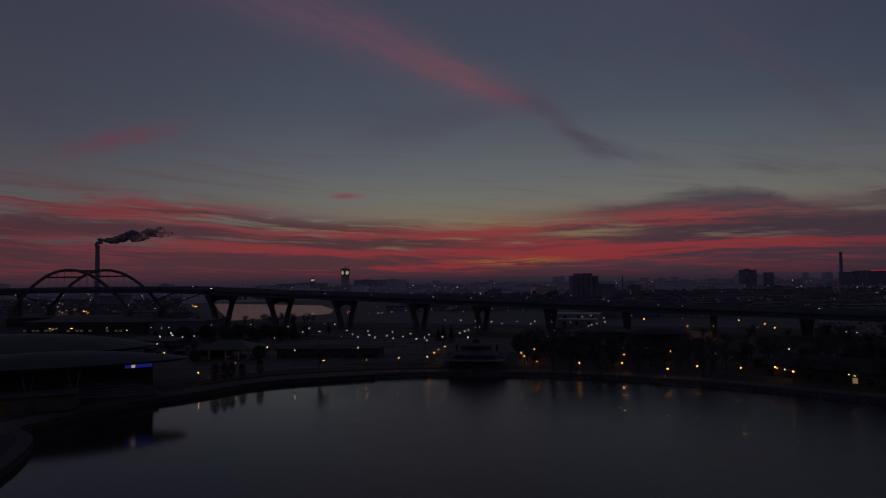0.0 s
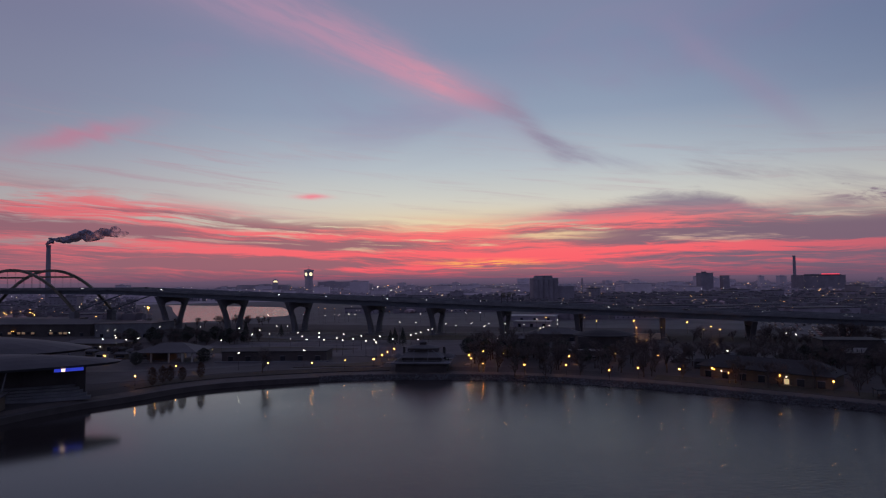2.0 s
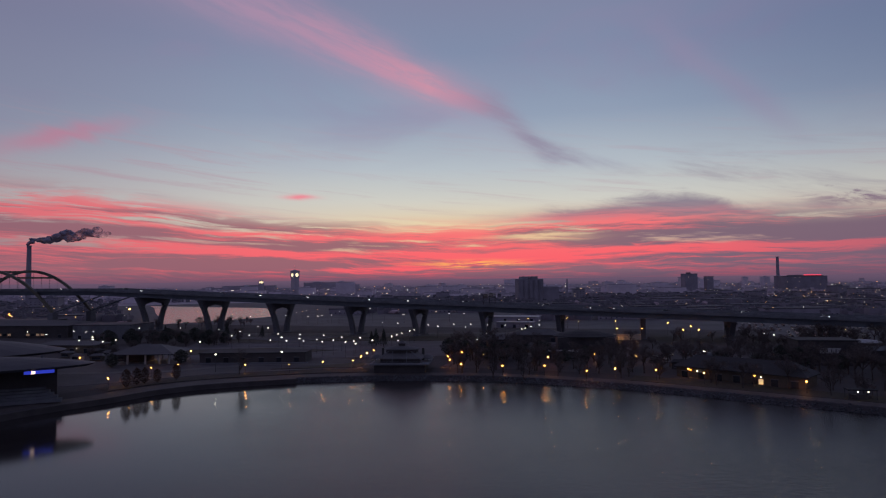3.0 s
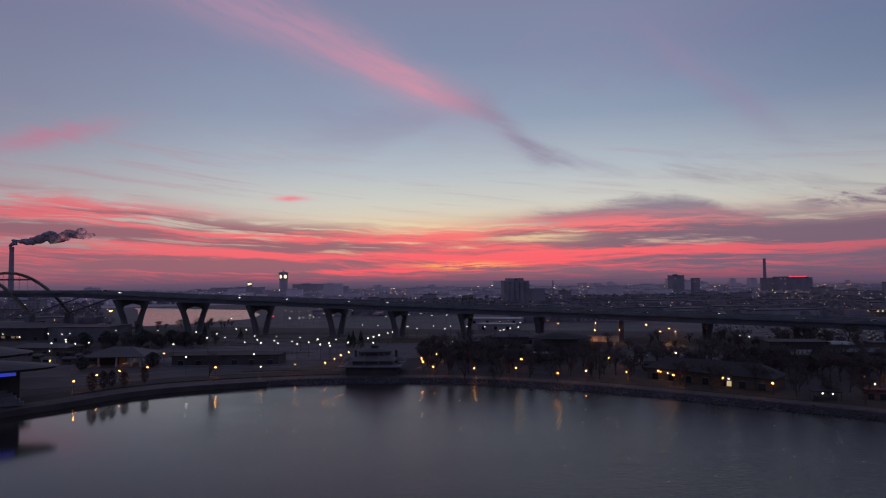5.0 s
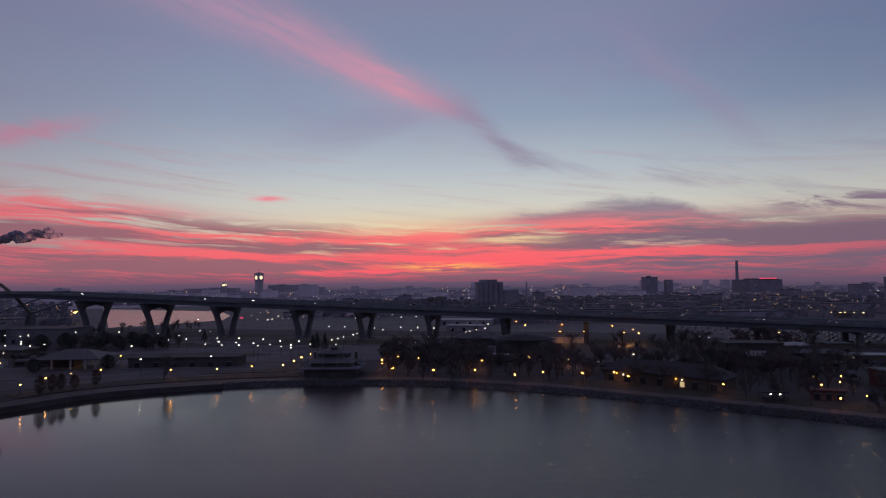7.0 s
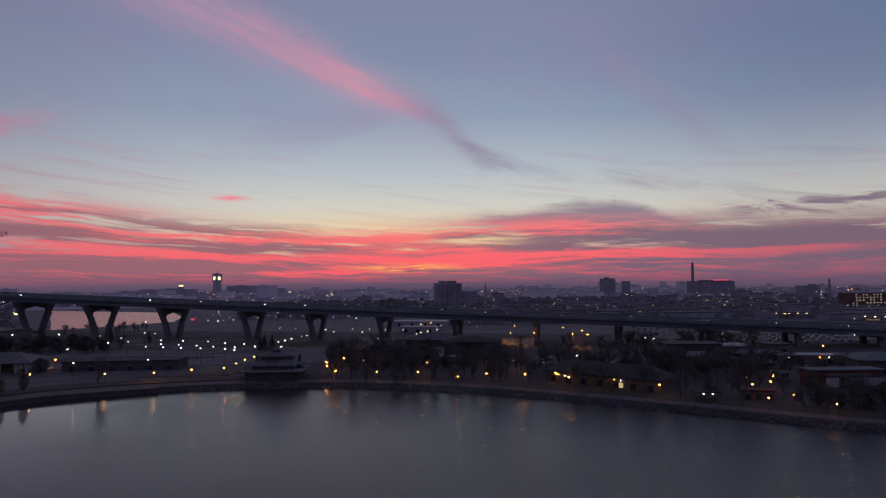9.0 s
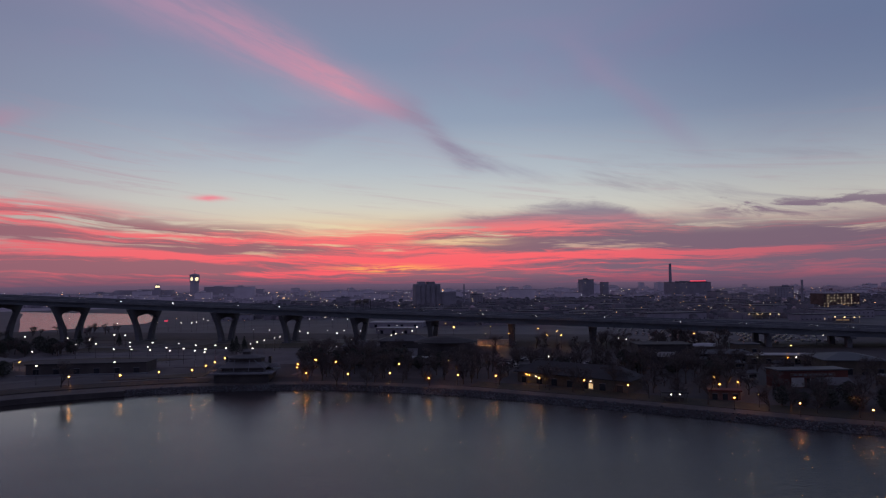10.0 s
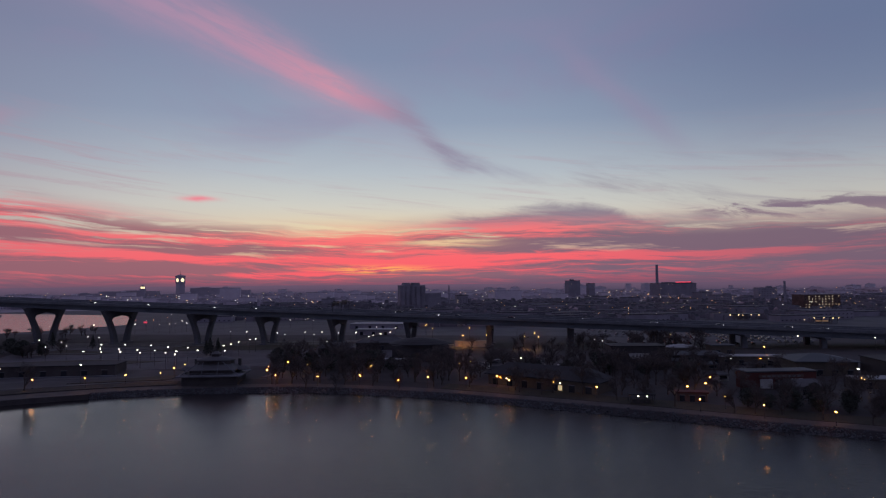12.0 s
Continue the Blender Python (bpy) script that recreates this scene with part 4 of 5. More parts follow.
def houses(name, seed, count, y0, y1, wall1, wall2, roof, label):
    """Small gabled houses and sheds, far too many to count, that fill the streets of the city."""
    m = bpy.data.materials.new(name + "_walls")
    m.use_nodes = True
    k = Net(m.node_tree)
    tone = k.nodes.new("ShaderNodeNewGeometry").outputs["Random Per Island"]
    at = k.nodes.new("ShaderNodeTexCoord").outputs["Object"]
    wear = k.noise(at, 0.3, 4.0, 0.6)
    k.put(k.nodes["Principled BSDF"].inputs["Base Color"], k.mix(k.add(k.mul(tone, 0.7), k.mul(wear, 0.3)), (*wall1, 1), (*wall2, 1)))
    k.nodes["Principled BSDF"].inputs["Roughness"].default_value = 0.9
    verts, faces, kinds = [], [], []
    r = random.Random(seed)
    for _ in range(count):
        y = y0 + (y1 - y0) * r.random() ** 1.2
        x = y * math.tan(radians(r.uniform(-44, 54)))
        if (x < -60 and y < 1300 and x > -260 - (y - 645) * 0.45) or (-140 < x < 150 and y < 760) or (240 < x < 460 and y < 600) or y < 575 - 0.371 * x:
            continue
        big = r.random() < 0.2
        w, d, h = (r.uniform(14, 34), r.uniform(8, 14), r.uniform(4, 9)) if big else (r.uniform(5, 9), r.uniform(6, 9), r.uniform(3.5, 6.5))
        rise = 0.3 if big else r.uniform(1.5, 2.8)
        turn = r.choice((0.12, 0.12, -0.3, 1.69))
        c, s = math.cos(turn), math.sin(turn)
        n = len(verts)
        for u, v, z in ((-1, -1, 0), (1, -1, 0), (1, 1, 0), (-1, 1, 0), (-1, -1, h), (1, -1, h), (1, 1, h), (-1, 1, h), (-1, 0, h + rise), (1, 0, h + rise)):
            a, e = u * w / 2, v * d / 2
            verts.append((x + a * c - e * s, y + a * s + e * c, Z + z))
        faces += [[n + i for i in f] for f in ((0, 1, 5, 4), (2, 3, 7, 6), (1, 2, 6, 9, 5), (3, 0, 4, 8, 7), (4, 5, 9, 8), (6, 7, 8, 9))]
        kinds += [0, 0, 0, 0, 1, 1]
        if big:
            n = len(verts)
            a0, e0, b = r.uniform(-0.3, 0.3) * w, r.uniform(-0.2, 0.2) * d, r.uniform(1.0, 2.4)
            for u, v, z in ((-1, -1, h), (1, -1, h), (1, 1, h), (-1, 1, h), (-1, -1, h + 2), (1, -1, h + 2), (1, 1, h + 2), (-1, 1, h + 2)):
                a, e = a0 + u * b, e0 + v * b
                verts.append((x + a * c - e * s, y + a * s + e * c, Z + z))
            faces += [[n + i for i in f] for f in ((0, 1, 5, 4), (2, 3, 7, 6), (1, 2, 6, 5), (3, 0, 4, 7), (4, 5, 6, 7))]
            kinds += [0, 0, 0, 0, 1]
    me = bpy.data.meshes.new(name)
    me.from_pydata(verts, [], faces)
    me.materials.append(m)
    me.materials.append(roof)
    me.polygons.foreach_set("material_index", kinds)
    tagged(new(name, me), label, "houses", kind="stuff")


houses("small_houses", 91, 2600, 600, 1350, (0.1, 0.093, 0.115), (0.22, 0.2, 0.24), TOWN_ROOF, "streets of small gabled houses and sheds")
# the farther set gets paler walls and roofs, haze put into the colour
houses("distant_houses", 92, 4600, 1350, 2850, (0.245, 0.215, 0.255), (0.43, 0.385, 0.445), HOUSE_ROOF, "far streets of small houses in colours paled for haze")


def distance():
    """A glowing backdrop for the hazy far shore and hills, three kilometres off."""
    m = bpy.data.materials.new("glowing_haze")
    m.use_nodes = True
    k = Net(m.node_tree)
    n = k.nodes["Principled BSDF"]
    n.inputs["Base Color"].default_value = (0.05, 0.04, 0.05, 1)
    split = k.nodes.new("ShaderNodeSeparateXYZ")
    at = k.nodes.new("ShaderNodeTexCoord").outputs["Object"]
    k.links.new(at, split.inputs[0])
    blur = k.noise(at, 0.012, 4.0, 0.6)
    # haze painted as emission, brighter and redder with height
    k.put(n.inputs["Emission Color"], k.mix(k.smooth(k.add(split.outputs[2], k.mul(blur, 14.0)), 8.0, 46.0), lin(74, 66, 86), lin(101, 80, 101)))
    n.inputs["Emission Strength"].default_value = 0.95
    bm = bmesh.new()
    low, top = [], []
    for i in range(260):
        a = radians(-62 + i * 0.5)
        h = 39 + 3 * noise.noise((i * 0.06, 0, 0)) + 1.8 * noise.noise((i * 0.31, 4, 0))
        h += 9 * max(0.0, min(1.0, (math.degrees(a) - 36) / 8))
        low.append(bm.verts.new((3000 * math.sin(a), 3000 * math.cos(a), 0)))
        top.append(bm.verts.new((3000 * math.sin(a), 3000 * math.cos(a), h)))
    for i in range(259):
        bm.faces.new((low[i], low[i + 1], top[i + 1], top[i]))
    tagged(link("backdrop", bm, m), "glowing backdrop of mauve haze and hills along the far horizon", "distance", kind="structure")


distance()


# ---- trees ----
def bare_tree_meshes(seed, height):
    """Trunk with limbs, and a crown of fine twigs, as two meshes."""
    r = random.Random(seed)
    wood, fine = ([], []), ([], [])

    def seg(store, a, b, r1, r2, n):
        verts, faces = store
        d = (b - a).normalized()
        side = d.orthogonal().normalized()
        other = d.cross(side)
        k = len(verts)
        for p, q in ((a, r1), (b, r2)):
            for i in range(n):
                t = 2 * math.pi * i / n
                verts.append(p + side * (q * math.cos(t)) + other * (q * math.sin(t)))
        faces.extend([k + i, k + (i + 1) % n, k + n + (i + 1) % n, k + n + i] for i in range(n))

    def grow(a, d, length, rad, depth):
        b = a + d * length
        bend = Vector((r.uniform(-1, 1), r.uniform(-1, 1), r.uniform(-0.2, 0.7))) * 0.18
        mid = a + d * length * 0.5 + bend * length * 0.3
        store, n = (wood, 5) if depth < 3 else (fine, 3)
        seg(store, a, mid, rad, rad * 0.85, n)
        seg(store, mid, b, rad * 0.85, rad * 0.66, n)
        if depth >= 6:
            return
        count = r.choice((2, 3, 3)) if depth else 4
        for _ in range(count + (1 if depth >= 3 else 0)):
            turn = Vector((r.uniform(-1, 1), r.uniform(-1, 1), r.uniform(-0.25, 0.6))).normalized()
            nd = (d * 0.75 + turn * (0.75 if depth else 0.6)).normalized()
            nd.z = max(nd.z, -0.1)
            start = b if r.random() < 0.6 else mid
            grow(start, nd.normalized(), length * r.uniform(0.62, 0.82), max(rad * 0.58, 0.02), depth + 1)

    grow(Vector((0, 0, -0.3)), Vector((r.uniform(-0.06, 0.06), r.uniform(-0.06, 0.06), 1)).normalized(), height * 0.27, height * 0.022, 0)
    out = []
    for name, (verts, faces), material in (("trunk", wood, BARK), ("crown", fine, TWIG)):
        me = bpy.data.meshes.new(name)
        me.from_pydata(verts, [], faces)
        me.materials.append(material)
        out.append(me)
    return out


def clump_mesh(seed, height, width, material, cone):
    """A crown of many small leaf sprays in a ragged cone or oval."""
    r = random.Random(seed)
    verts, faces = [], []
    for _ in range(1500):
        f = r.random() ** 0.8
        z = height * (0.1 + 0.9 * f)
        w = width * (1 - f) if cone else width * math.sqrt(max(0.02, 1 - (2 * f - 0.95) ** 2))
        t, q = r.uniform(0, 2 * math.pi), math.sqrt(r.random()) * r.uniform(0.7, 1.12)
        c = Vector((w * q * math.cos(t), w * q * math.sin(t), z))
        s = r.uniform(0.25, 0.6) * width * 0.24
        a = Vector((r.uniform(-1, 1), r.uniform(-1, 1), r.uniform(-0.8, 0.3))).normalized() * s
        b = Vector((r.uniform(-1, 1), r.uniform(-1, 1), r.uniform(-0.5, 0.5))).normalized() * s * 0.6
        k = len(verts)
        verts += [c - a, c + b, c + a, c - b]
        faces.append([k, k + 1, k + 2, k + 3])
    me = bpy.data.meshes.new("crown")
    me.from_pydata(verts, [], faces)
    me.materials.append(material)
    return me


def tree_of(name, meshes, label, group):
    root = thing(name, pose(0, 0, -50), label, "tree", group)
    for part_name, me in zip(("trunk", "crown"), meshes):
        ob = new(part_name, me)
        ob.parent = root
    return root


def trunk_mesh(h, r):
    bm = tube((0, 0, -0.3), (0, 0, h), r, r * 0.6, 7)
    me = bpy.data.meshes.new("trunk")
    bm.to_mesh(me)
    bm.free()
    me.materials.append(BARK)
    return me


BARE = [tree_of("bare_tree", bare_tree_meshes(s, h), "leafless winter tree with spreading dark branches", "bare park trees")
        for s, h in ((3, 14.0), (8, 12.5), (21, 15.5), (34, 11.0))]
CONIFER = tree_of("conifer", (trunk_mesh(3.0, 0.25), clump_mesh(5, 11.0, 3.4, NEEDLE, True)), "dark pointed evergreen tree", "evergreens")
BROAD = tree_of("evergreen_tree", (trunk_mesh(4.0, 0.35), clump_mesh(6, 9.0, 4.6, NEEDLE, False)), "dense dark rounded tree", "dark round trees")
SHRUB = tree_of("round_tree", (trunk_mesh(2.2, 0.16), clump_mesh(7, 7.6, 2.3, RUSSET, False)), "round russet tree on the promenade", "promenade shrubs")


def plant(kinds, spots, seed, lo=0.8, hi=1.15):
    """Copies of the kinds given at the spots, each turned and scaled a little differently."""
    r = random.Random(seed)
    for i, (x, y) in enumerate(spots):
        src = kinds[i % len(kinds)]
        s = r.uniform(lo, hi)
        m = pose(x, y, level(x, y), 0, 0, r.uniform(0, 360))
        if src.location.z < -20:
            src.matrix_basis = m
        else:
            copy_thing(src, m).scale = (s, s, s * r.uniform(0.92, 1.08))


plant(BARE, [(26 + (x - 26) * 1.05, 1 + (y - 1) * 1.05) for x, y in
             ((127, 229), (138, 220), (147, 214), (152, 213), (154, 202), (161, 195), (167, 188), (179, 175), (184, 172), (190, 168), (197, 160), (205, 151),
              (103, 248), (216, 146), (228, 137), (240, 126), (-55, 276))], 1, 0.85, 1.15)
plant(BARE, [(40, 285), (48, 292), (58, 283), (66, 290), (72, 282), (82, 276), (90, 284), (98, 276), (47, 318), (58, 309), (70, 304), (86, 300), (112, 270), (120, 262),
             (108, 286), (118, 300), (137, 300), (150, 290), (160, 278), (170, 262), (180, 252), (178, 232), (190, 236), (200, 232), (206, 206), (210, 186), (238, 164), (226, 168)], 2, 0.75, 1.1)
plant(BARE, [(140, 345), (155, 355), (168, 340), (182, 352), (196, 338), (205, 352), (215, 366), (228, 352), (240, 346), (252, 338), (150, 375), (178, 380), (190, 395),
             (208, 390), (235, 375), (222, 330), (236, 318), (250, 300), (210, 310), (196, 305)], 3, 0.7, 1.0)
r6 = random.Random(41)
plant(BARE, [(r6.uniform(212, 300), r6.uniform(338, 372)) for _ in range(30)], 15, 0.8, 1.2)
r3 = random.Random(77)
wood = []
for _ in range(4000):
    x = r3.uniform(36, 262)
    y = (262 - 0.28 * (x - 36) - 0.0016 * (x - 36) ** 2) + r3.uniform(14, 120)
    blocked = any(abs(x - a) < w and abs(y - b) < d for a, b, w, d in ((113, 345, 20, 16), (96, 320, 12, 8), (207, 284, 17, 12), (230, 208, 24, 20), (276, 250, 26, 26),
                                                                       (184, 203, 9, 6), (166, 205, 12, 8), (155, 318, 26, 20), (175, 200, 22, 12)))
    on_house = abs((x - 147) * 0.76 + (y - 244) * 0.65) < 13 and abs((x - 147) * 0.65 - (y - 244) * 0.76) < 30
    if not blocked and not on_house and all((x - a) ** 2 + (y - b) ** 2 > 62 for a, b in wood) and len(wood) < 130:
        wood.append((x, y))
plant(BARE, wood, 8, 0.7, 1.35)
r4 = random.Random(78)
plant(BARE, [(r4.uniform(-185, -95), r4.uniform(418, 470)) for _ in range(34)] + [(r4.uniform(-165, -120), r4.uniform(356, 400)) for _ in range(10)]
      + [(r4.uniform(-250, -120), r4.uniform(560, 635)) for _ in range(26)], 9, 0.6, 0.95)
plant([BROAD], [(46, 330), (54, 338), (62, 332), (38, 342), (70, 345), (78, 336), (150, 268), (163, 262), (205, 240), (212, 250), (200, 262), (186, 268), (222, 262),
                (82, 318), (64, 318), (72, 322), (92, 306), (104, 312), (56, 322), (88, 330), (205, 300), (192, 292)], 4, 0.7, 1.1)
plant([BROAD], [(-176, 430), (-168, 440), (-160, 428), (-152, 438), (-143, 430), (-135, 440), (-128, 428), (-120, 436), (-170, 455), (-150, 458), (-130, 452), (-112, 424),
                (-105, 432), (-185, 445), (-98, 330), (-128, 322)], 5, 0.7, 1.1)
plant([BROAD], [(200, 184), (206, 180), (212, 176), (195, 188), (218, 171), (209, 187), (216, 182), (223, 176), (203, 192), (229, 170), (221, 188), (214, 192), (236, 164), (228, 181)], 14, 0.5, 0.75)
plant([CONIFER], [(-3, 397), (-6, 402), (2, 392), (-88, 470), (-116, 480), (-160, 480)], 6, 0.7, 1.1)
plant([SHRUB], [(-96, 262), (-94, 267), (-92, 270), (-88, 272.5), (-82.5, 279)], 7, 0.85, 1.0)


# ---- the waterfront, from the arena to the boathouse ----
def v_prop(parent, x, y, h):
    for d in (-2.2, 2.2):
        part("prop", tube((x, y, 0), (x + d, y, h), 0.3, 0.22, 8), CONCRETE, parent, "leaning concrete prop")


def arena():
    root = thing("open_air_arena", pose(-144.0, 222.5, Z, 0, 0, 19), "lakeside arena with lens-shaped roofs and stepped terraces", "arena")
    ob = part("front_roof", dome_roof(98, 28, 11.0, 4.3, 28, 6, 0.9, 0.04), ROOF_GREY, root, "shallow grey lens-shaped roof")
    ob.location = (0, 9, 0)
    ob = part("rear_roof", dome_roof(116, 52, 11.5, 7.0, 28, 6, 1.0, 0.04), ROOF_GREY, root, "large shallow grey lens-shaped roof")
    ob.location = (-26, 62, 0)
    for x in (-44, -30, -16, -2, 12):
        v_prop(root, x, -2.5, 11.2)
    for x in (-70, -45, -20, 5, 25):
        part("column", tube((x, 48, 0), (x, 48, 11.6), 0.5, 0.5, 8), CONCRETE, root)
    part("under_wall", box(4, 12, -0.5, 64, 1.0, 11.4), WALL_DARK, root, "dark wall below the roof")
    part("back_wall", box(-28, 40, -0.5, 96, 1.0, 11.5), WALL_DARK, root, "dark rear wall")
    # stepped terraces under the roof's end
    for i in range(7):
        part("terrace_step", box(22 - i * 0.6, 2 + i * 2.4, -0.5, 34 - i * 2.0, 2.4, 1.2 + i * 0.75), CONCRETE, root, "grey concrete terrace step")
    for i in range(16):
        part("rail_post", tube((6 + i * 2.1, 0.6, 0.6), (6 + i * 2.1, 0.6, 2.2), 0.06, 0.06, 5), CONCRETE, root)
    part("hand_rail", box(21.8, 0.6, 2.15, 32.5, 0.1, 0.1), CONCRETE, root)
    # low stage block beside the quay
    part("stage_block", box(-11, -13, -0.5, 52, 12, 4.9, 0.15), WALL_TAN, root, "low pinkish block wall")
    part("stage_roof", box(-11, -13, 4.4, 54, 13.5, 0.5, 0.1), ROOF_DARK, root)
    part("doorway", box(3, -19.05, 0, 3.0, 0.3, 3.0), WALL_DARK, root)
    part("doorway", box(-19, -19.05, 0, 5.0, 0.3, 3.0), WALL_DARK, root)
    ob = part("wall_lamp", box(-6.5, -19.4, 3.9, 0.8, 0.5, 0.5, 0.1), SODIUM, root, "glowing wall lamp")
    # lit screen below the roof edge
    ob = part("screen_frame", box(32.4, -0.5, 9.9, 9.4, 0.5, 1.7, 0, 12), WALL_DARK, root)
    ob = part("screen", box(32.47, -0.8, 10.0, 9.0, 0.3, 1.1, 0, 12), BLUELIT, root, "long glowing blue screen")
    ob = part("screen_mark", box(30.8, -1.4, 10.05, 1.2, 0.2, 1.0, 0, 12), lamp_mat("pale_screen_mark", (1.0, 0.7, 0.55), 1.6), root, "pale glowing mark")


arena()


def pavilion():
    root = thing("park_pavilion", pose(-117, 341, Z, 0, 0, -4), "open pavilion with a grey hipped roof on white columns", "pavilion")
    part("roof", hip_roof(32, 22, 5.0, 4.0, 12, 1.0), ROOF_GREY, root, "grey hipped roof")
    part("floor_slab", box(0, 0, -0.3, 32, 22, 0.5), CONCRETE, root)
    for x in (-14, -7, 2, 9, 14):
        for y in (-10, 10):
            part("column", box(x, y, 0.2, 0.7, 0.7, 4.8), WALL_WHITE, root, "white square column")
    part("inner_wall", box(-8, 4, 0.2, 12, 8, 4.0), WALL_DARK, root)


pavilion()


def plain_hall(name, x, y, w, d, h, rz, wall, roof, label, category="building", roof_kind="flat", rise=2.0, doors=3, lights=()):
    """A hall with a roof edge, recessed doors and, where lit, wall lamps."""
    root = thing(name, pose(x, y, Z, 0, 0, rz), label, category)
    part("wall", box(0, 0, -0.5, w, d, h + 0.5, 0.05), wall, root)
    if roof_kind == "flat":
        part("roof", box(0, 0, h, w + 1.0, d + 1.0, 0.5, 0.1), roof, root)
    elif roof_kind == "hip":
        part("roof", hip_roof(w, d, h, rise, d * 0.5, 1.2), roof, root)
    elif roof_kind == "gable":
        part("roof", hip_roof(w, d, h, rise, 0.01, 0.5), roof, root)
    else:
        part("roof", dome_roof(w * 1.15, d * 1.25, h, rise, 20, 4, 0.4), roof, root)
    for i in range(doors):
        u = -w / 2 + w * (i + 0.5) / doors
        dw, dh = min(2.4, w / doors * 0.5), min(2.5, h * 0.7)
        door = part("door", box(u, -d / 2 - 0.03, 0, dw, 0.16, dh), GLASS, root, "dark doorway")
        part("lintel", box(u, -d / 2 - 0.1, dh, dw + 0.4, 0.3, 0.25), CONCRETE, door)
    for u, v, m in lights:
        part("wall_lamp", box(u, -d / 2 - 0.4, v, 0.36, 0.36, 0.32, 0.06), m, root, "glowing wall lamp")
    return root


plain_hall("long_hall", -62, 337, 54, 14, 4.6, -5, WALL_DARK, ROOF_DARK, "long low dark hall beside the plaza", doors=6)
patch("kerb_strip", [(-92, 328), (-34, 323), (-34, 324.4), (-92, 329.4)], Z + 0.5, CONCRETE, "pale concrete kerb before the long hall", "kerb")


def tiered_stage():
    root = thing("lakefront_stage", pose(13, 297, Z, 0, 0, -8), "tiered lakefront stage with layered grey roofs and a pale edge", "stage")
    part("base", box(0, 0, -2.0, 23, 17, 4.9), WALL_DARK, root, "dark recessed base")
    part("platform", box(0, -0.5, 2.9, 27, 20, 0.6, 0.1), CONCRETE, root, "pale platform edge")
    part("lower_wall", box(0, 0, 3.5, 18, 12, 1.9), WALL_DARK, root)
    part("lower_roof", hip_roof(19, 13, 5.2, 2.2, 3.5, 0.8), FABRIC, root, "grey sloping lower roof")
    part("upper_wall", box(0, 2.0, 6.6, 14, 7, 2.2), WALL_DARK, root)
    part("upper_roof", dome_roof(17, 10, 8.8, 1.5, 20, 4, 0.3), FABRIC, root, "shallow grey upper roof").location = (0, 2.0, 0)
    part("cupola", box(0, 2.0, 9.6, 3.0, 3.0, 1.9), WALL_DARK, root)
    part("cupola_roof", hip_roof(3.0, 3.0, 0, 1.1, 1.5, 0.4, 0.15), FABRIC, root).location = (0, 2.0, 11.5)
    for s in (-1, 1):
        part("truss", tube((s * 12, -9, 3.5), (s * 5, -6.5, 8.8), 0.2, 0.2, 6), CONCRETE, root, "pale slanting truss")
        part("truss", tube((s * 3.2, -9, 3.5), (s * 3.2, -6.5, 8.8), 0.16, 0.16, 6), CONCRETE, root, "pale upright truss")
        ob = part("side_canopy", dome_roof(6.0, 7, 4.8, 1.6, 16, 4, 0.2), FABRIC, root, "small arched side canopy")
        ob.location = (s * 12, 1, 0)
        part("canopy_post", tube((s * 12, -1.5, 3.4), (s * 12, -1.5, 5.2), 0.15, 0.15), POLE, root)
        part("speaker_tower", box(s * 9.5, 5, 3.5, 1.2, 1.2, 5.6), POLE, root)
    part("mast", tube((0, 2.0, 12), (0, 2.0, 17), 0.12, 0.06), POLE, root)
    for i in range(12):
        part("rail_post", box(-12.6 + i * 2.3, -10.2, 3.5, 0.12, 0.12, 1.0), CONCRETE, root)
    part("hand_rail", box(0, -10.2, 4.45, 25.6, 0.12, 0.1), CONCRETE, root)


tiered_stage()
for u in (-26, 24):
    patch("ramp", [(13 + u * 0.8, 301), (13 + u * 0.8 + 2.5, 301), (13 + u + 2.5, 318), (13 + u, 318)], Z + 0.16, PAVING, "pale path beside the stage", "path")
plain_hall("big_stage", 113, 345, 30, 20, 9.0, -10, WALL_DARK, ROOF_DARK, "large dark stage house with a curved roof", "stage", "dome", 3.0, 2)
plain_hall("pale_tent", 100, 412, 32, 16, 4.5, -10, WALL_DARK, FABRIC, "wide pale tent roof behind the stage", "tent", "hip", 3.0, 3)
plain_hall("pale_tent", 70, 390, 20, 12, 4.0, -10, WALL_DARK, FABRIC, "pale tent roof behind dark trees", "tent", "hip", 2.6, 2)


def carport(x, y, w, d, h, rz, roof, label):
    root = thing("canopy_shelter", pose(x, y, level(x, y), 0, 0, rz), label, "shelter")
    part("roof", box(0, 0, h, w, d, 0.4, 0.08), roof, root)
    for u in (-0.46, -0.15, 0.15, 0.46):
        for v in (-0.42, 0.42):
            part("post", tube((w * u, d * v, -0.6), (w * u, d * v, h), 0.12, 0.12), POLE, root)
    part("bench", box(0, d * 0.1, 0, w * 0.7, 0.6, 0.5), WALL_DARK, root)
    return root


carport(96, 320, 17, 6, 3.8, -10, ROOF_PALE, "open shelter with a flat pale roof")
plain_hall("boathouse", 147, 244, 48, 14, 4.2, -49.5, WALL_TAN, ROOF_DARK, "long boathouse with tan walls and a dark hipped roof", "boathouse", "hip", 4.2, 7,
           ((-18, 3.0, WALL_AMBER), (-15, 2.8, COOL), (9, 2.9, COOL)))
root = thing("open_doorway", pose(147, 244, Z, 0, 0, -49.5) @ pose(9, -7.12, 0), "open boathouse doorway glowing with warm light", "doorway")
part("opening", box(0, 0, 0.3, 1.7, 0.12, 1.9), DOORLIT, root, "warm lit opening")
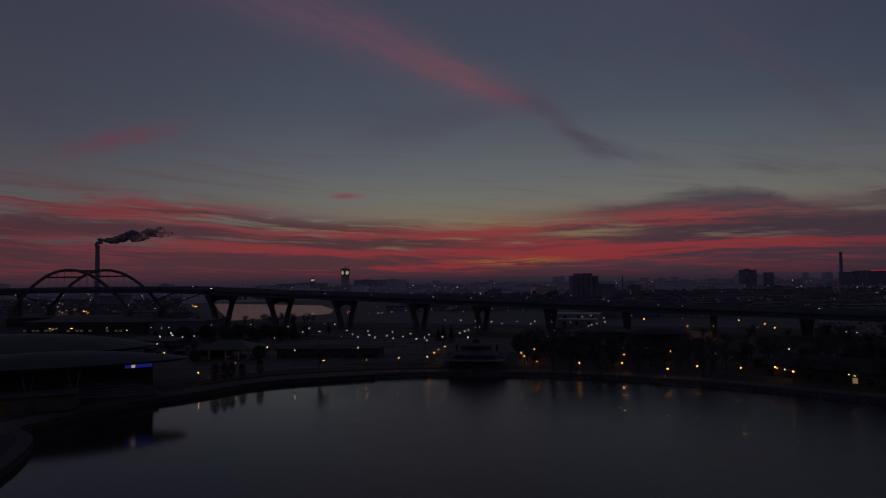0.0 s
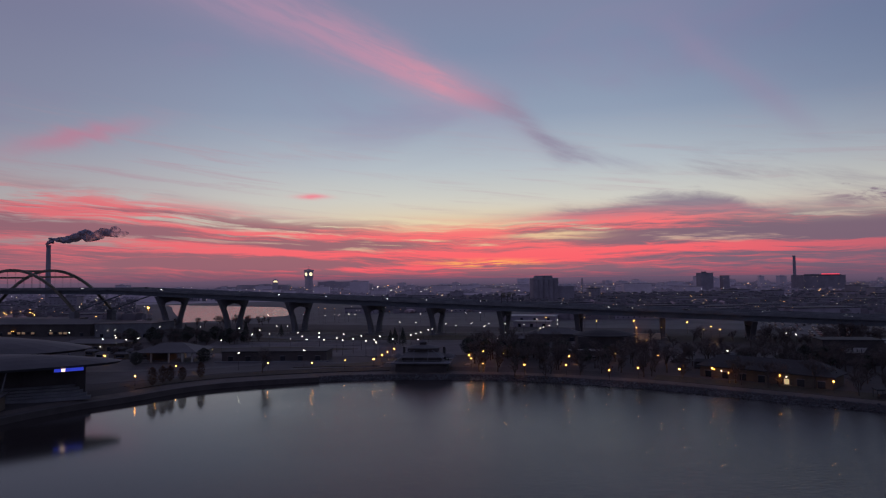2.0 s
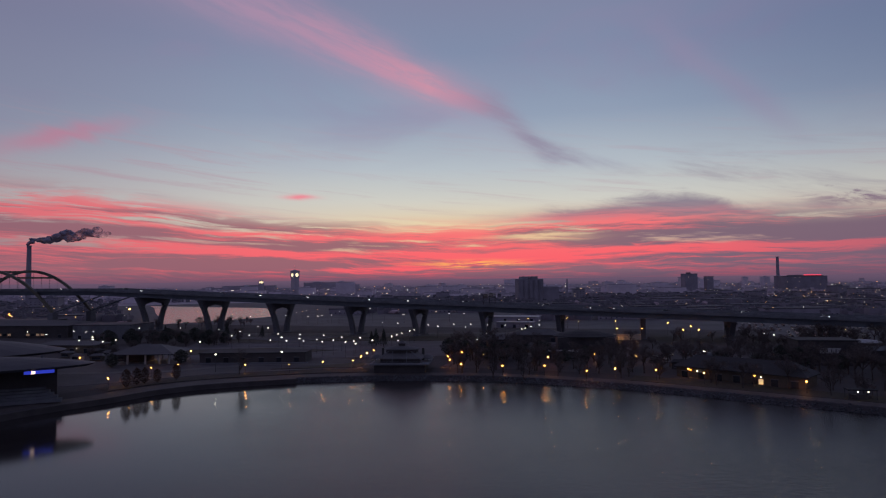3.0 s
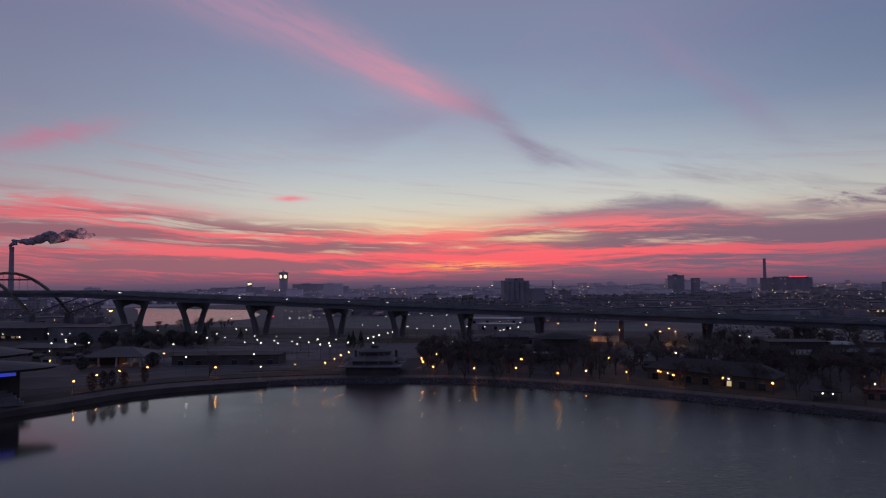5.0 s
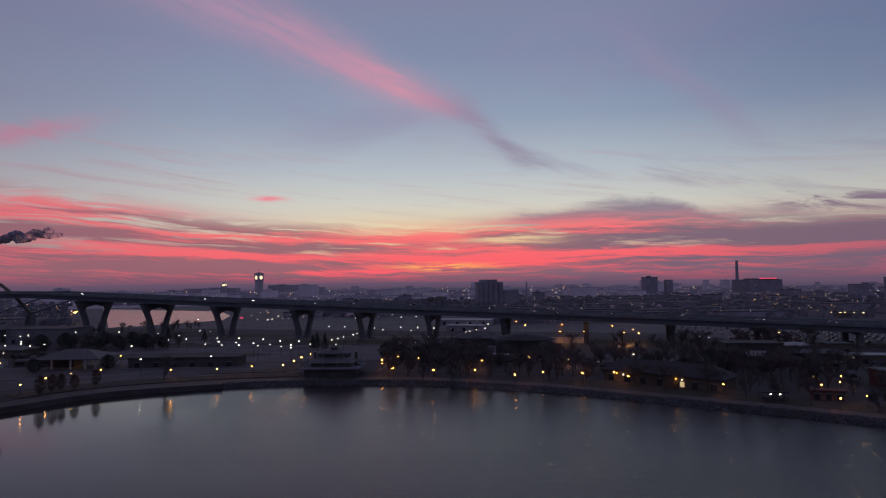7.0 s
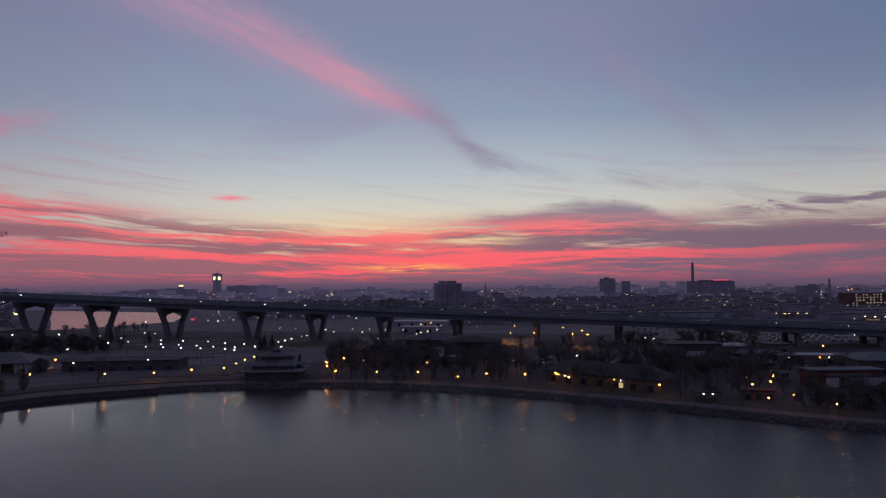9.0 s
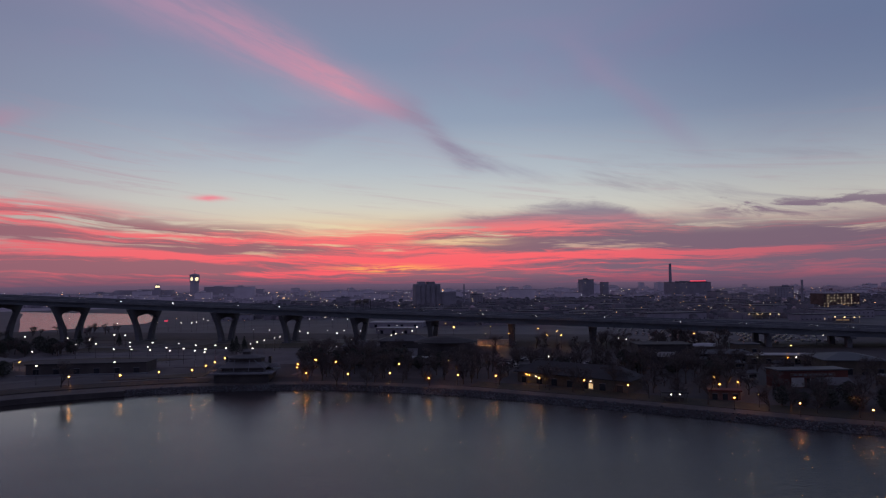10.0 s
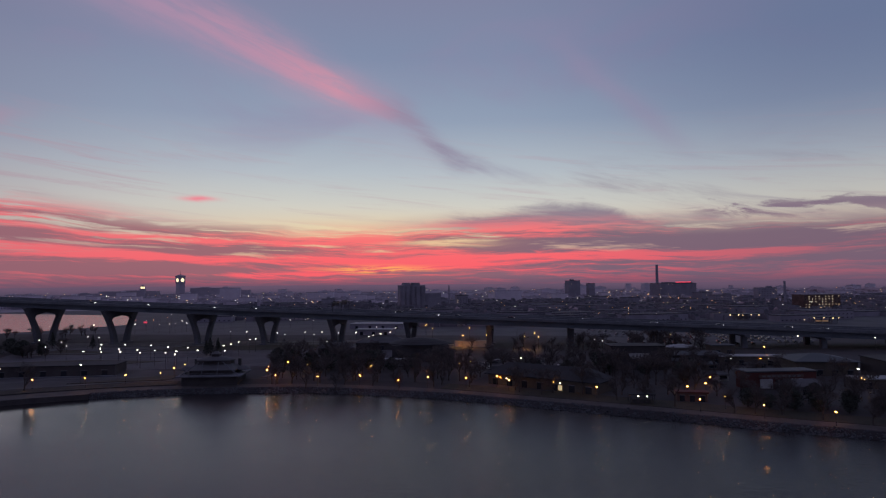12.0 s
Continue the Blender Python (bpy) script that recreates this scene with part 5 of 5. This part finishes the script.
for u in (-1.0, 1.0):
    part("jamb", box(u, -0.05, 0, 0.25, 0.3, 2.3), WALL_TAN, root)
part("head", box(0, -0.05, 2.3, 2.3, 0.3, 0.25), WALL_TAN, root)
plain_hall("screen_stage", 207, 284, 25, 14, 11.0, -14, WALL_DARK, ROOF_DARK, "tall dark stage block with a pale panel", "stage", doors=0)
root = thing("panel_sign", pose(205.2, 276.4, Z + 5.6, 0, 0, -14), "pale tapered panel fixed on the stage front", "sign")
bm = bmesh.new()
for y in (0, 0.3):
    bm.verts.new((-5, y, 2.4)), bm.verts.new((5, y, 2.4)), bm.verts.new((3.6, y, 0)), bm.verts.new((-3.6, y, 0))
bmesh.ops.convex_hull(bm, input=bm.verts)
part("panel", bm, WALL_WHITE, root, "pale tapered panel")
for i in range(4):
    part("dark_bar", box(-2.7 + i * 1.8, -0.05, 0.5, 0.35, 0.1, 1.4), WALL_DARK, root)
plain_hall("shed", 257, 323, 15, 10, 5.0, -12, WALL_TAN, ROOF_PALE, "tan shed with a pale arched roof", "shed", "dome", 1.2, 2)
plain_hall("shed", 284, 326, 13, 9, 5.0, -12, WALL_TAN, ROOF_GREY, "tan shed with a grey roof", "shed", "flat", 1.2, 2)
plain_hall("service_hall", 246, 292, 26, 10, 4.6, -16, WALL_DARK, ROOF_GREY, "dark service hall with a grey roof", "hall", "hip", 1.6, 3)
plain_hall("food_hall", 270, 281, 34, 8, 4.2, -18, WALL_TAN, ROOF_PALE, "pale flat-roofed food hall with lit doors", "hall", "flat", 1.2, 5,
           ((-12, 3.2, COOL), (2, 3.2, WALL_AMBER), (6, 3.2, COOL), (10, 3.2, COOL)))
plain_hall("red_hall", 232, 219.6, 28, 8, 6.4, -8, WALL_RED, ROOF_GREY, "dark red hall with white front panels", "hall", "flat", 1.2, 0)
root = thing("shop_front", pose(231, 215.3, Z, 0, 0, -8), "white panels and glass door of the red hall", "shop front")
for u in (-6, 6):
    part("white_panel", box(u, 0, 0.3, 5.0, 0.25, 3.6), WALL_WHITE, root, "white panel")
part("glass_door", box(0, 0, 0.1, 4.6, 0.2, 3.4), GLASS, root)
for u in (-1.1, 1.1):
    part("door_bar", box(u, -0.15, 0.1, 0.2, 0.1, 3.4), WALL_WHITE, root)
part("sign_board", box(0, 0.05, 4.4, 18, 0.3, 1.1), BRICK, root)
for i in range(8):
    part("sign_bar", box(-7 + i * 2, -0.15, 4.65, 1.3, 0.1, 0.6), CONCRETE, root)
plain_hall("white_tent", 231, 206, 11, 8, 2.8, -10, FABRIC, FABRIC, "pale gabled tent beside the red hall", "tent", "gable", 2.2, 1)
plain_hall("grey_hall", 278, 250, 25, 24, 6.0, -20, WALL_TAN, ROOF_GREY, "broad hall with a low grey metal roof", "hall", "hip", 2.4, 4)
plain_hall("shed", 268, 210, 16, 9, 3.4, -20, WALL_TAN, ROOF_PALE, "small shed with a pale roof", "shed", "flat", 1.2, 2)
plain_hall("dark_hall", 300, 225, 26, 20, 8.0, -20, WALL_DARK, ROOF_DARK, "dark stage hall among trees", "hall", "flat", 1.2, 2)
KIOSK = carport(166.5, 206, 9, 4.5, 2.9, -18, ROOF_DARK, "dark refreshment kiosk with small lights")
for u in (-1.4, 1.6):
    part("lamp", box(u, -2.0, 2.4, 0.4, 0.4, 0.3, 0.05), COOL, KIOSK, "small white lamp")
part("counter", box(0, 0, 0, 6, 2.5, 1.3), WALL_DARK, KIOSK)
plain_hall("food_stand", 184, 203, 10, 4, 2.9, -24, BRICK, WALL_RED, "low red-brown food stand with a pale band", "stand", "flat", 0.5, 3)
root = thing("sand_barrier", pose(158, 409, Z, 0, 0, -15), "pale block wall lit orange by a road lamp", "wall")
for i in range(6):
    part("block", box(-8.75 + i * 3.5, 0, -0.2, 3.4, 3, 3.9, 0.12), SAND, root)
part("low_wall", box(-15, 0, -0.2, 8, 2.5, 1.7, 0.1), SAND, root)



def booth_row():
    """Small market booths with pitched roofs, shutters and counters."""
    made = []
    for seed, (w, d, h, roof, wall) in enumerate(((6, 4, 2.7, ROOF_GREY, WALL_TAN), (8, 4.5, 3.0, ROOF_DARK, WALL_DARK), (5, 4, 2.6, FABRIC, WALL_WHITE))):
        root = thing("market_booth", pose(0, 0, -40), "small shuttered market booth with a pitched roof", "booth", "market booths")
        part("wall", box(0, 0, -0.2, w, d, h + 0.2), wall, root)
        part("roof", hip_roof(w, d, h, 1.1, d * 0.35, 0.5, 0.15), roof, root)
        part("shutter", box(0, -d / 2 - 0.06, 1.0, w * 0.7, 0.15, 1.2), GLASS, root)
        part("counter", box(0, -d / 2 - 0.3, 0.9, w * 0.75, 0.6, 0.1), CONCRETE, root)
        made.append(root)
    r5 = random.Random(55)
    spots = [(-172 + 11 * i, 372 + r5.uniform(-5, 5)) for i in range(5)] + [(-160 + 12 * i, 352 + r5.uniform(-4, 4)) for i in range(3)]
    spots += [(-84 + 11 * i, 352 - 0.5 * i) for i in range(5)] + [(-205 + 13 * i, 425 + r5.uniform(-6, 6)) for i in range(3)]
    spots += [(137, 278), (146, 284), (160, 300), (226, 300), (232, 312), (240, 306), (214, 300), (222, 240), (252, 238), (256, 262), (246, 252), (238, 270), (228, 284)]
    for i, (x, y) in enumerate(spots):
        src, m = made[i % 3], pose(x, y, Z, 0, 0, r5.choice((-12, -8, 4, -20)))
        if src.location.z < -20:
            src.matrix_basis = m
        else:
            copy_thing(src, m)


booth_row()


# halls beyond the arena
plain_hall("market_hall", -290, 530, 110, 40, 9.0, -10, WALL_DARK, ROOF_GREY, "broad dark hall with a pale grey roof", "hall", "hip", 3.0, 8,
           ((-30, 4.0, SODIUM), (-24, 4.0, COOL), (-10, 4.0, SODIUM), (22, 4.5, COOL)))
plain_hall("market_hall", -205, 500, 46, 30, 10.0, -10, CONCRETE, ROOF_GREY, "grey-walled hall with a flat grey roof", "hall", "flat", 3.0, 4,
           ((-12, 5, COOL), (-6, 5.5, COOL), (9, 2, WALL_AMBER)))
plain_hall("ticket_hall", -185, 400, 36, 14, 4.4, -12, WALL_TAN, ROOF_GREY, "tan ticket hall with a grey roof", "hall", "hip", 2.0, 4, ((-8, 2.6, WALL_AMBER), (8, 2.6, COOL)))
plain_hall("market_hall", -360, 610, 120, 34, 8.0, -12, WALL_DARK, ROOF_GREY, "long grey-roofed warehouse by the arch", "warehouse", "flat", 2.0, 6, ((10, 4, WALL_AMBER),))
plain_hall("low_warehouse", 120, 606, 50, 26, 4.2, -19, TOWN, ROOF_PALE, "low warehouse with a white flat roof", "warehouse", "flat", 2.0, 4)
plain_hall("low_warehouse", 108, 529, 30, 14, 4.2, -19, TOWN, ROOF_PALE, "low warehouse with a white flat roof", "warehouse", "flat", 2.0, 3)


def filling_station(x, y, rz, bays, label):
    """A forecourt roof on posts with bright lamps beneath, and a small shop."""
    root = thing("filling_station", pose(x, y, Z, 0, 0, rz), label, "filling station")
    w = bays * 7.0
    part("canopy", box(0, 0, 5.6, w, 11, 0.9, 0.1), ROOF_GREY, root, "flat grey forecourt roof")
    for i in range(bays):
        u = -w / 2 + 7.0 * (i + 0.5)
        part("post", tube((u, 0, -0.2), (u, 0, 5.6), 0.25, 0.25, 8), POLE, root)
        part("lamp", box(u + (i % 3 - 1) * 1.3, -5.2, 5.0, 1.0, 0.6, 0.5, 0.1), FORECOURT, root, "bright warm lamp")
        part("pump", box(u, -1.4, -0.1, 0.9, 0.6, 1.8, 0.05), WALL_WHITE, root)
    part("shop", box(0, 14, -0.3, w * 0.7, 8, 4.3), TOWN, root, "small shop")
    part("shop_window", box(0, 9.95, 0.8, w * 0.4, 0.2, 1.4), HALL_GLOW, root, "lit shop window")


filling_station(507, 604, -20, 6, "lit filling station beyond the viaduct")
filling_station(545, 528, -24, 4, "smaller lit filling station beside the road")
filling_station(384, 650, -20, 3, "small lit forecourt beyond the car park")
for x, w in ((-330, 30), (-292, 26), (-262, 16)):
    m = pose(x, 530 - (x + 290) * 0.176, Z, 0, 0, -10)
    root = thing("lit_hall_front", m @ pose(0, -20.4, 0), "row of dim warm lit windows along the market hall", "windows")
    for i in range(int(w / 4)):
        pane = part("window", box(-w / 2 + i * 4 + 2, 0, 1.6, 2.6, 0.2, 1.5), GLASS if i % 3 == 1 else HALL_GLOW, root)
        part("mullion", box(-w / 2 + i * 4 + 4, -0.05, 0.8, 0.25, 0.3, 3.6), WALL_DARK, pane)
root = thing("red_sign", pose(-110, 708, Z), "small red lit sign on a post", "sign")
part("post", tube((0, 0, -0.2), (0, 0, 4), 0.15, 0.15), POLE, root)
part("sign_panel", box(0, 0, 3.4, 3.4, 0.4, 1.5), REDLIT, root, "glowing red panel")
root = make_lamp("flood_mast", 12.0, SODIUM, "tall flood mast with a strong amber lamp", "", 0.62)
root.matrix_basis = pose(-285, 719, Z)


# ---- vehicles ----
def car_thing():
    root = thing("car", pose(0, 0, Z), "parked car with dull paint and dark windows", "car", "parked cars")
    part("body", box(0, 0, 0.3, 4.4, 1.8, 0.65, 0.15), CARPAINT, root)
    bm = bmesh.new()
    for x, y, z in ((-1.7, 0.82, 0.95), (1.2, 0.82, 0.95), (-1.2, 0.65, 1.48), (0.5, 0.65, 1.48)):
        bm.verts.new((x, y, z)), bm.verts.new((x, -y, z))
    bmesh.ops.convex_hull(bm, input=bm.verts)
    part("cabin", bm, GLASS, root, "dark glazed cabin")
    part("roof", box(-0.35, 0, 1.46, 1.7, 1.3, 0.07), CARPAINT, root)
    for x in (-1.4, 1.4):
        for y in (-0.82, 0.82):
            wheel = part("wheel", tube((x, y - 0.1, 0.33), (x, y + 0.1, 0.33), 0.33, 0.33, 10), RUBBER, root)
            part("rim", tube((x, y - 0.12, 0.33), (x, y + 0.12, 0.33), 0.19, 0.19, 8), CONCRETE, wheel)
    return root


CAR = car_thing()
r2 = random.Random(9)
spots = []
for row in range(9):
    for i in range(26):
        x, y = 268 + i * 4.6 + row * 3.0, 392 - i * 1.7 + row * 15.5
        if r2.random() < 0.72 and x < 420 and y > 366:
            spots.append((x + r2.uniform(-0.3, 0.3), y + r2.uniform(-0.3, 0.3), 70 + r2.choice((0, 180)) + r2.uniform(-3, 3)))
for i in range(22):
    spots.append((128 + r2.uniform(0, 50), 318 + r2.uniform(-22, 12), r2.choice((10, 80, 190, 260))))
for i, (x, y, a) in enumerate(spots):
    m = pose(x, y, Z + 0.09, 0, 0, a)
    if i == 0:
        CAR.matrix_basis = m
    else:
        copy_thing(CAR, m)

for i, (u, v, way) in enumerate(((-300, -12, 0), (-214, -12, 0), (-150, 12, 180), (-60, -12, 0), (-8, -15, 0), (120, 12, 180), (200, -12, 0), (330, -12, 0), (372, -8, 0), (430, -12, 0), (20, -9, 0), (60, 14, 180), (150, -14, 0), (165, -14, 0), (250, 10, 180), (290, -14, 0), (390, -14, 0), (-100, -14, 0), (-250, 12, 180),
                                 (455, 12, 180))):
    here = BRIDGE.matrix_basis @ pose(u, v, deck_z(u) + 0.02, 0, 0, way)
    ob = copy_thing(CAR, here)
    tagged(ob, "car on the viaduct with its headlamps lit", group="cars on the bridge")
    for y in (-0.6, 0.6):
        part("headlamp", box(2.2, y, 0.6, 0.15, 0.5, 0.3), HEADLAMP, ob, "lit headlamp")


# ---- smoke over the power station ----
def smoke():
    m = bpy.data.materials.new("chimney_smoke")
    m.use_nodes = True
    k = Net(m.node_tree)
    p = k.nodes["Principled BSDF"]
    at = k.nodes.new("ShaderNodeTexCoord").outputs["Object"]
    p.inputs["Base Color"].default_value = (0.17, 0.185, 0.26, 1)
    p.inputs["Roughness"].default_value = 1.0
    split = k.nodes.new("ShaderNodeSeparateXYZ")
    k.links.new(at, split.inputs[0])
    thin = k.smooth(split.outputs[0], 40.0, 175.0, 0.0, 0.3)
    k.put(p.inputs["Alpha"], k.smooth(k.sub(k.noise(at, 0.06, 3.0, 0.5, 0.4), thin), 0.1, 0.42, 0.0, 0.85))
    r = random.Random(12)
    bm = bmesh.new()
    for i in range(90):
        f = (i + r.random()) / 90
        s = 4.0 + 7.5 * math.sin(min(1.0, f * 1.5) * 1.6) - 6.0 * max(0, f - 0.7) * 2.5
        s *= r.uniform(0.55, 1.1)
        c = Vector((f * 165 + r.uniform(-4, 4), r.uniform(-7, 7), 5 + 26 * f ** 0.6 + r.uniform(-1, 1) * (2 + 7 * f) + 3 * math.sin(f * 17)))
        bmesh.ops.create_icosphere(bm, subdivisions=2, radius=s, matrix=Matrix.Translation(c) @ Matrix.Diagonal((1.3, 1.0, 0.75, 1)))
    for v in bm.verts:
        v.co += Vector(noise.noise_vector(v.co * 0.12)) * 3.5
    for f in bm.faces:
        f.smooth = True
    ob = link("smoke_plume", bm, m)
    skin = ob.modifiers.new("skin", "REMESH")
    skin.mode, skin.voxel_size, skin.use_smooth_shade = "VOXEL", 1.3, True
    ob.matrix_basis = pose(-664, 1201, 111) @ Matrix.Diagonal((0.8, 0.8, 0.8, 1))
    tagged(ob, "grey-blue smoke drifting from the tall chimney", "smoke")


smoke()


# ---- quay and riprap ----
def quay():
    a = shifted(EDGE, -0.6)[near(-97, 128):near(-26, 268)]
    b = shifted(EDGE, 3.3)[near(-97, 128):near(-26, 268)]
    bm = bmesh.new()
    rows = [[bm.verts.new((p.x, p.y, h)) for p in line] for line, h in ((a, SEA - 1.6), (a, BANK + 0.2), (b, BANK + 0.2))]
    for r in range(2):
        for i in range(len(a) - 1):
            bm.faces.new((rows[r][i], rows[r][i + 1], rows[r + 1][i + 1], rows[r + 1][i]))
    bmesh.ops.recalc_face_normals(bm, faces=bm.faces)
    tagged(link("quay_wall", bm, WALL_DARK), "dark vertical quay wall along the water", "quay", kind="structure")


quay()


def riprap():
    r = random.Random(30)
    shapes = []
    for s in range(8):
        bm = bmesh.new()
        bmesh.ops.create_icosphere(bm, subdivisions=1, radius=1.0)
        for v in bm.verts:
            v.co *= r.uniform(0.62, 1.1)
            v.co.z *= 0.75
        me = bpy.data.meshes.new("stone")
        bm.to_mesh(me)
        bm.free()
        me.materials.append(ROCK)
        shapes.append(me)
    root = thing("riprap_bank", pose(0, 0, 0), "sloping bank of grey broken stone blocks above the water", "riprap", kind="structure")
    verts, faces, singles = [], [], 0
    normals = shifted(EDGE, 1.0)
    for i in range(near(-30, 268), near(300, 56)):
        p, n, q = EDGE[i], normals[i] - EDGE[i], EDGE[i + 1] - EDGE[i]
        for _ in range(38):
            f, t = r.random(), r.random()
            d = -0.5 + 3.7 * f
            s = r.uniform(0.3, 0.7)
            c = p + n * d + q * t
            z = SEA - 0.25 + 2.1 * f + r.uniform(-0.2, 0.25)
            me = r.choice(shapes)
            m = Matrix.LocRotScale((c.x, c.y, z), Euler((r.uniform(-0.5, 0.5), r.uniform(-0.5, 0.5), r.uniform(0, 6.3))), (s, s * r.uniform(0.7, 1.2), s))
            if 150 < c.x < 196 and singles < 300:
                share("stone", me, root, m)
                singles += 1
            else:
                k = len(verts)
                verts.extend(m @ v.co for v in me.vertices)
                faces.extend([k + j for j in f2.vertices] for f2 in me.polygons)
    me = bpy.data.meshes.new("stones")
    me.from_pydata(verts, [], faces)
    me.materials.append(ROCK)
    ob = new("stones", me)
    ob.parent = root
    tagged(ob, "heaped broken stone blocks", kind="stuff")


riprap()
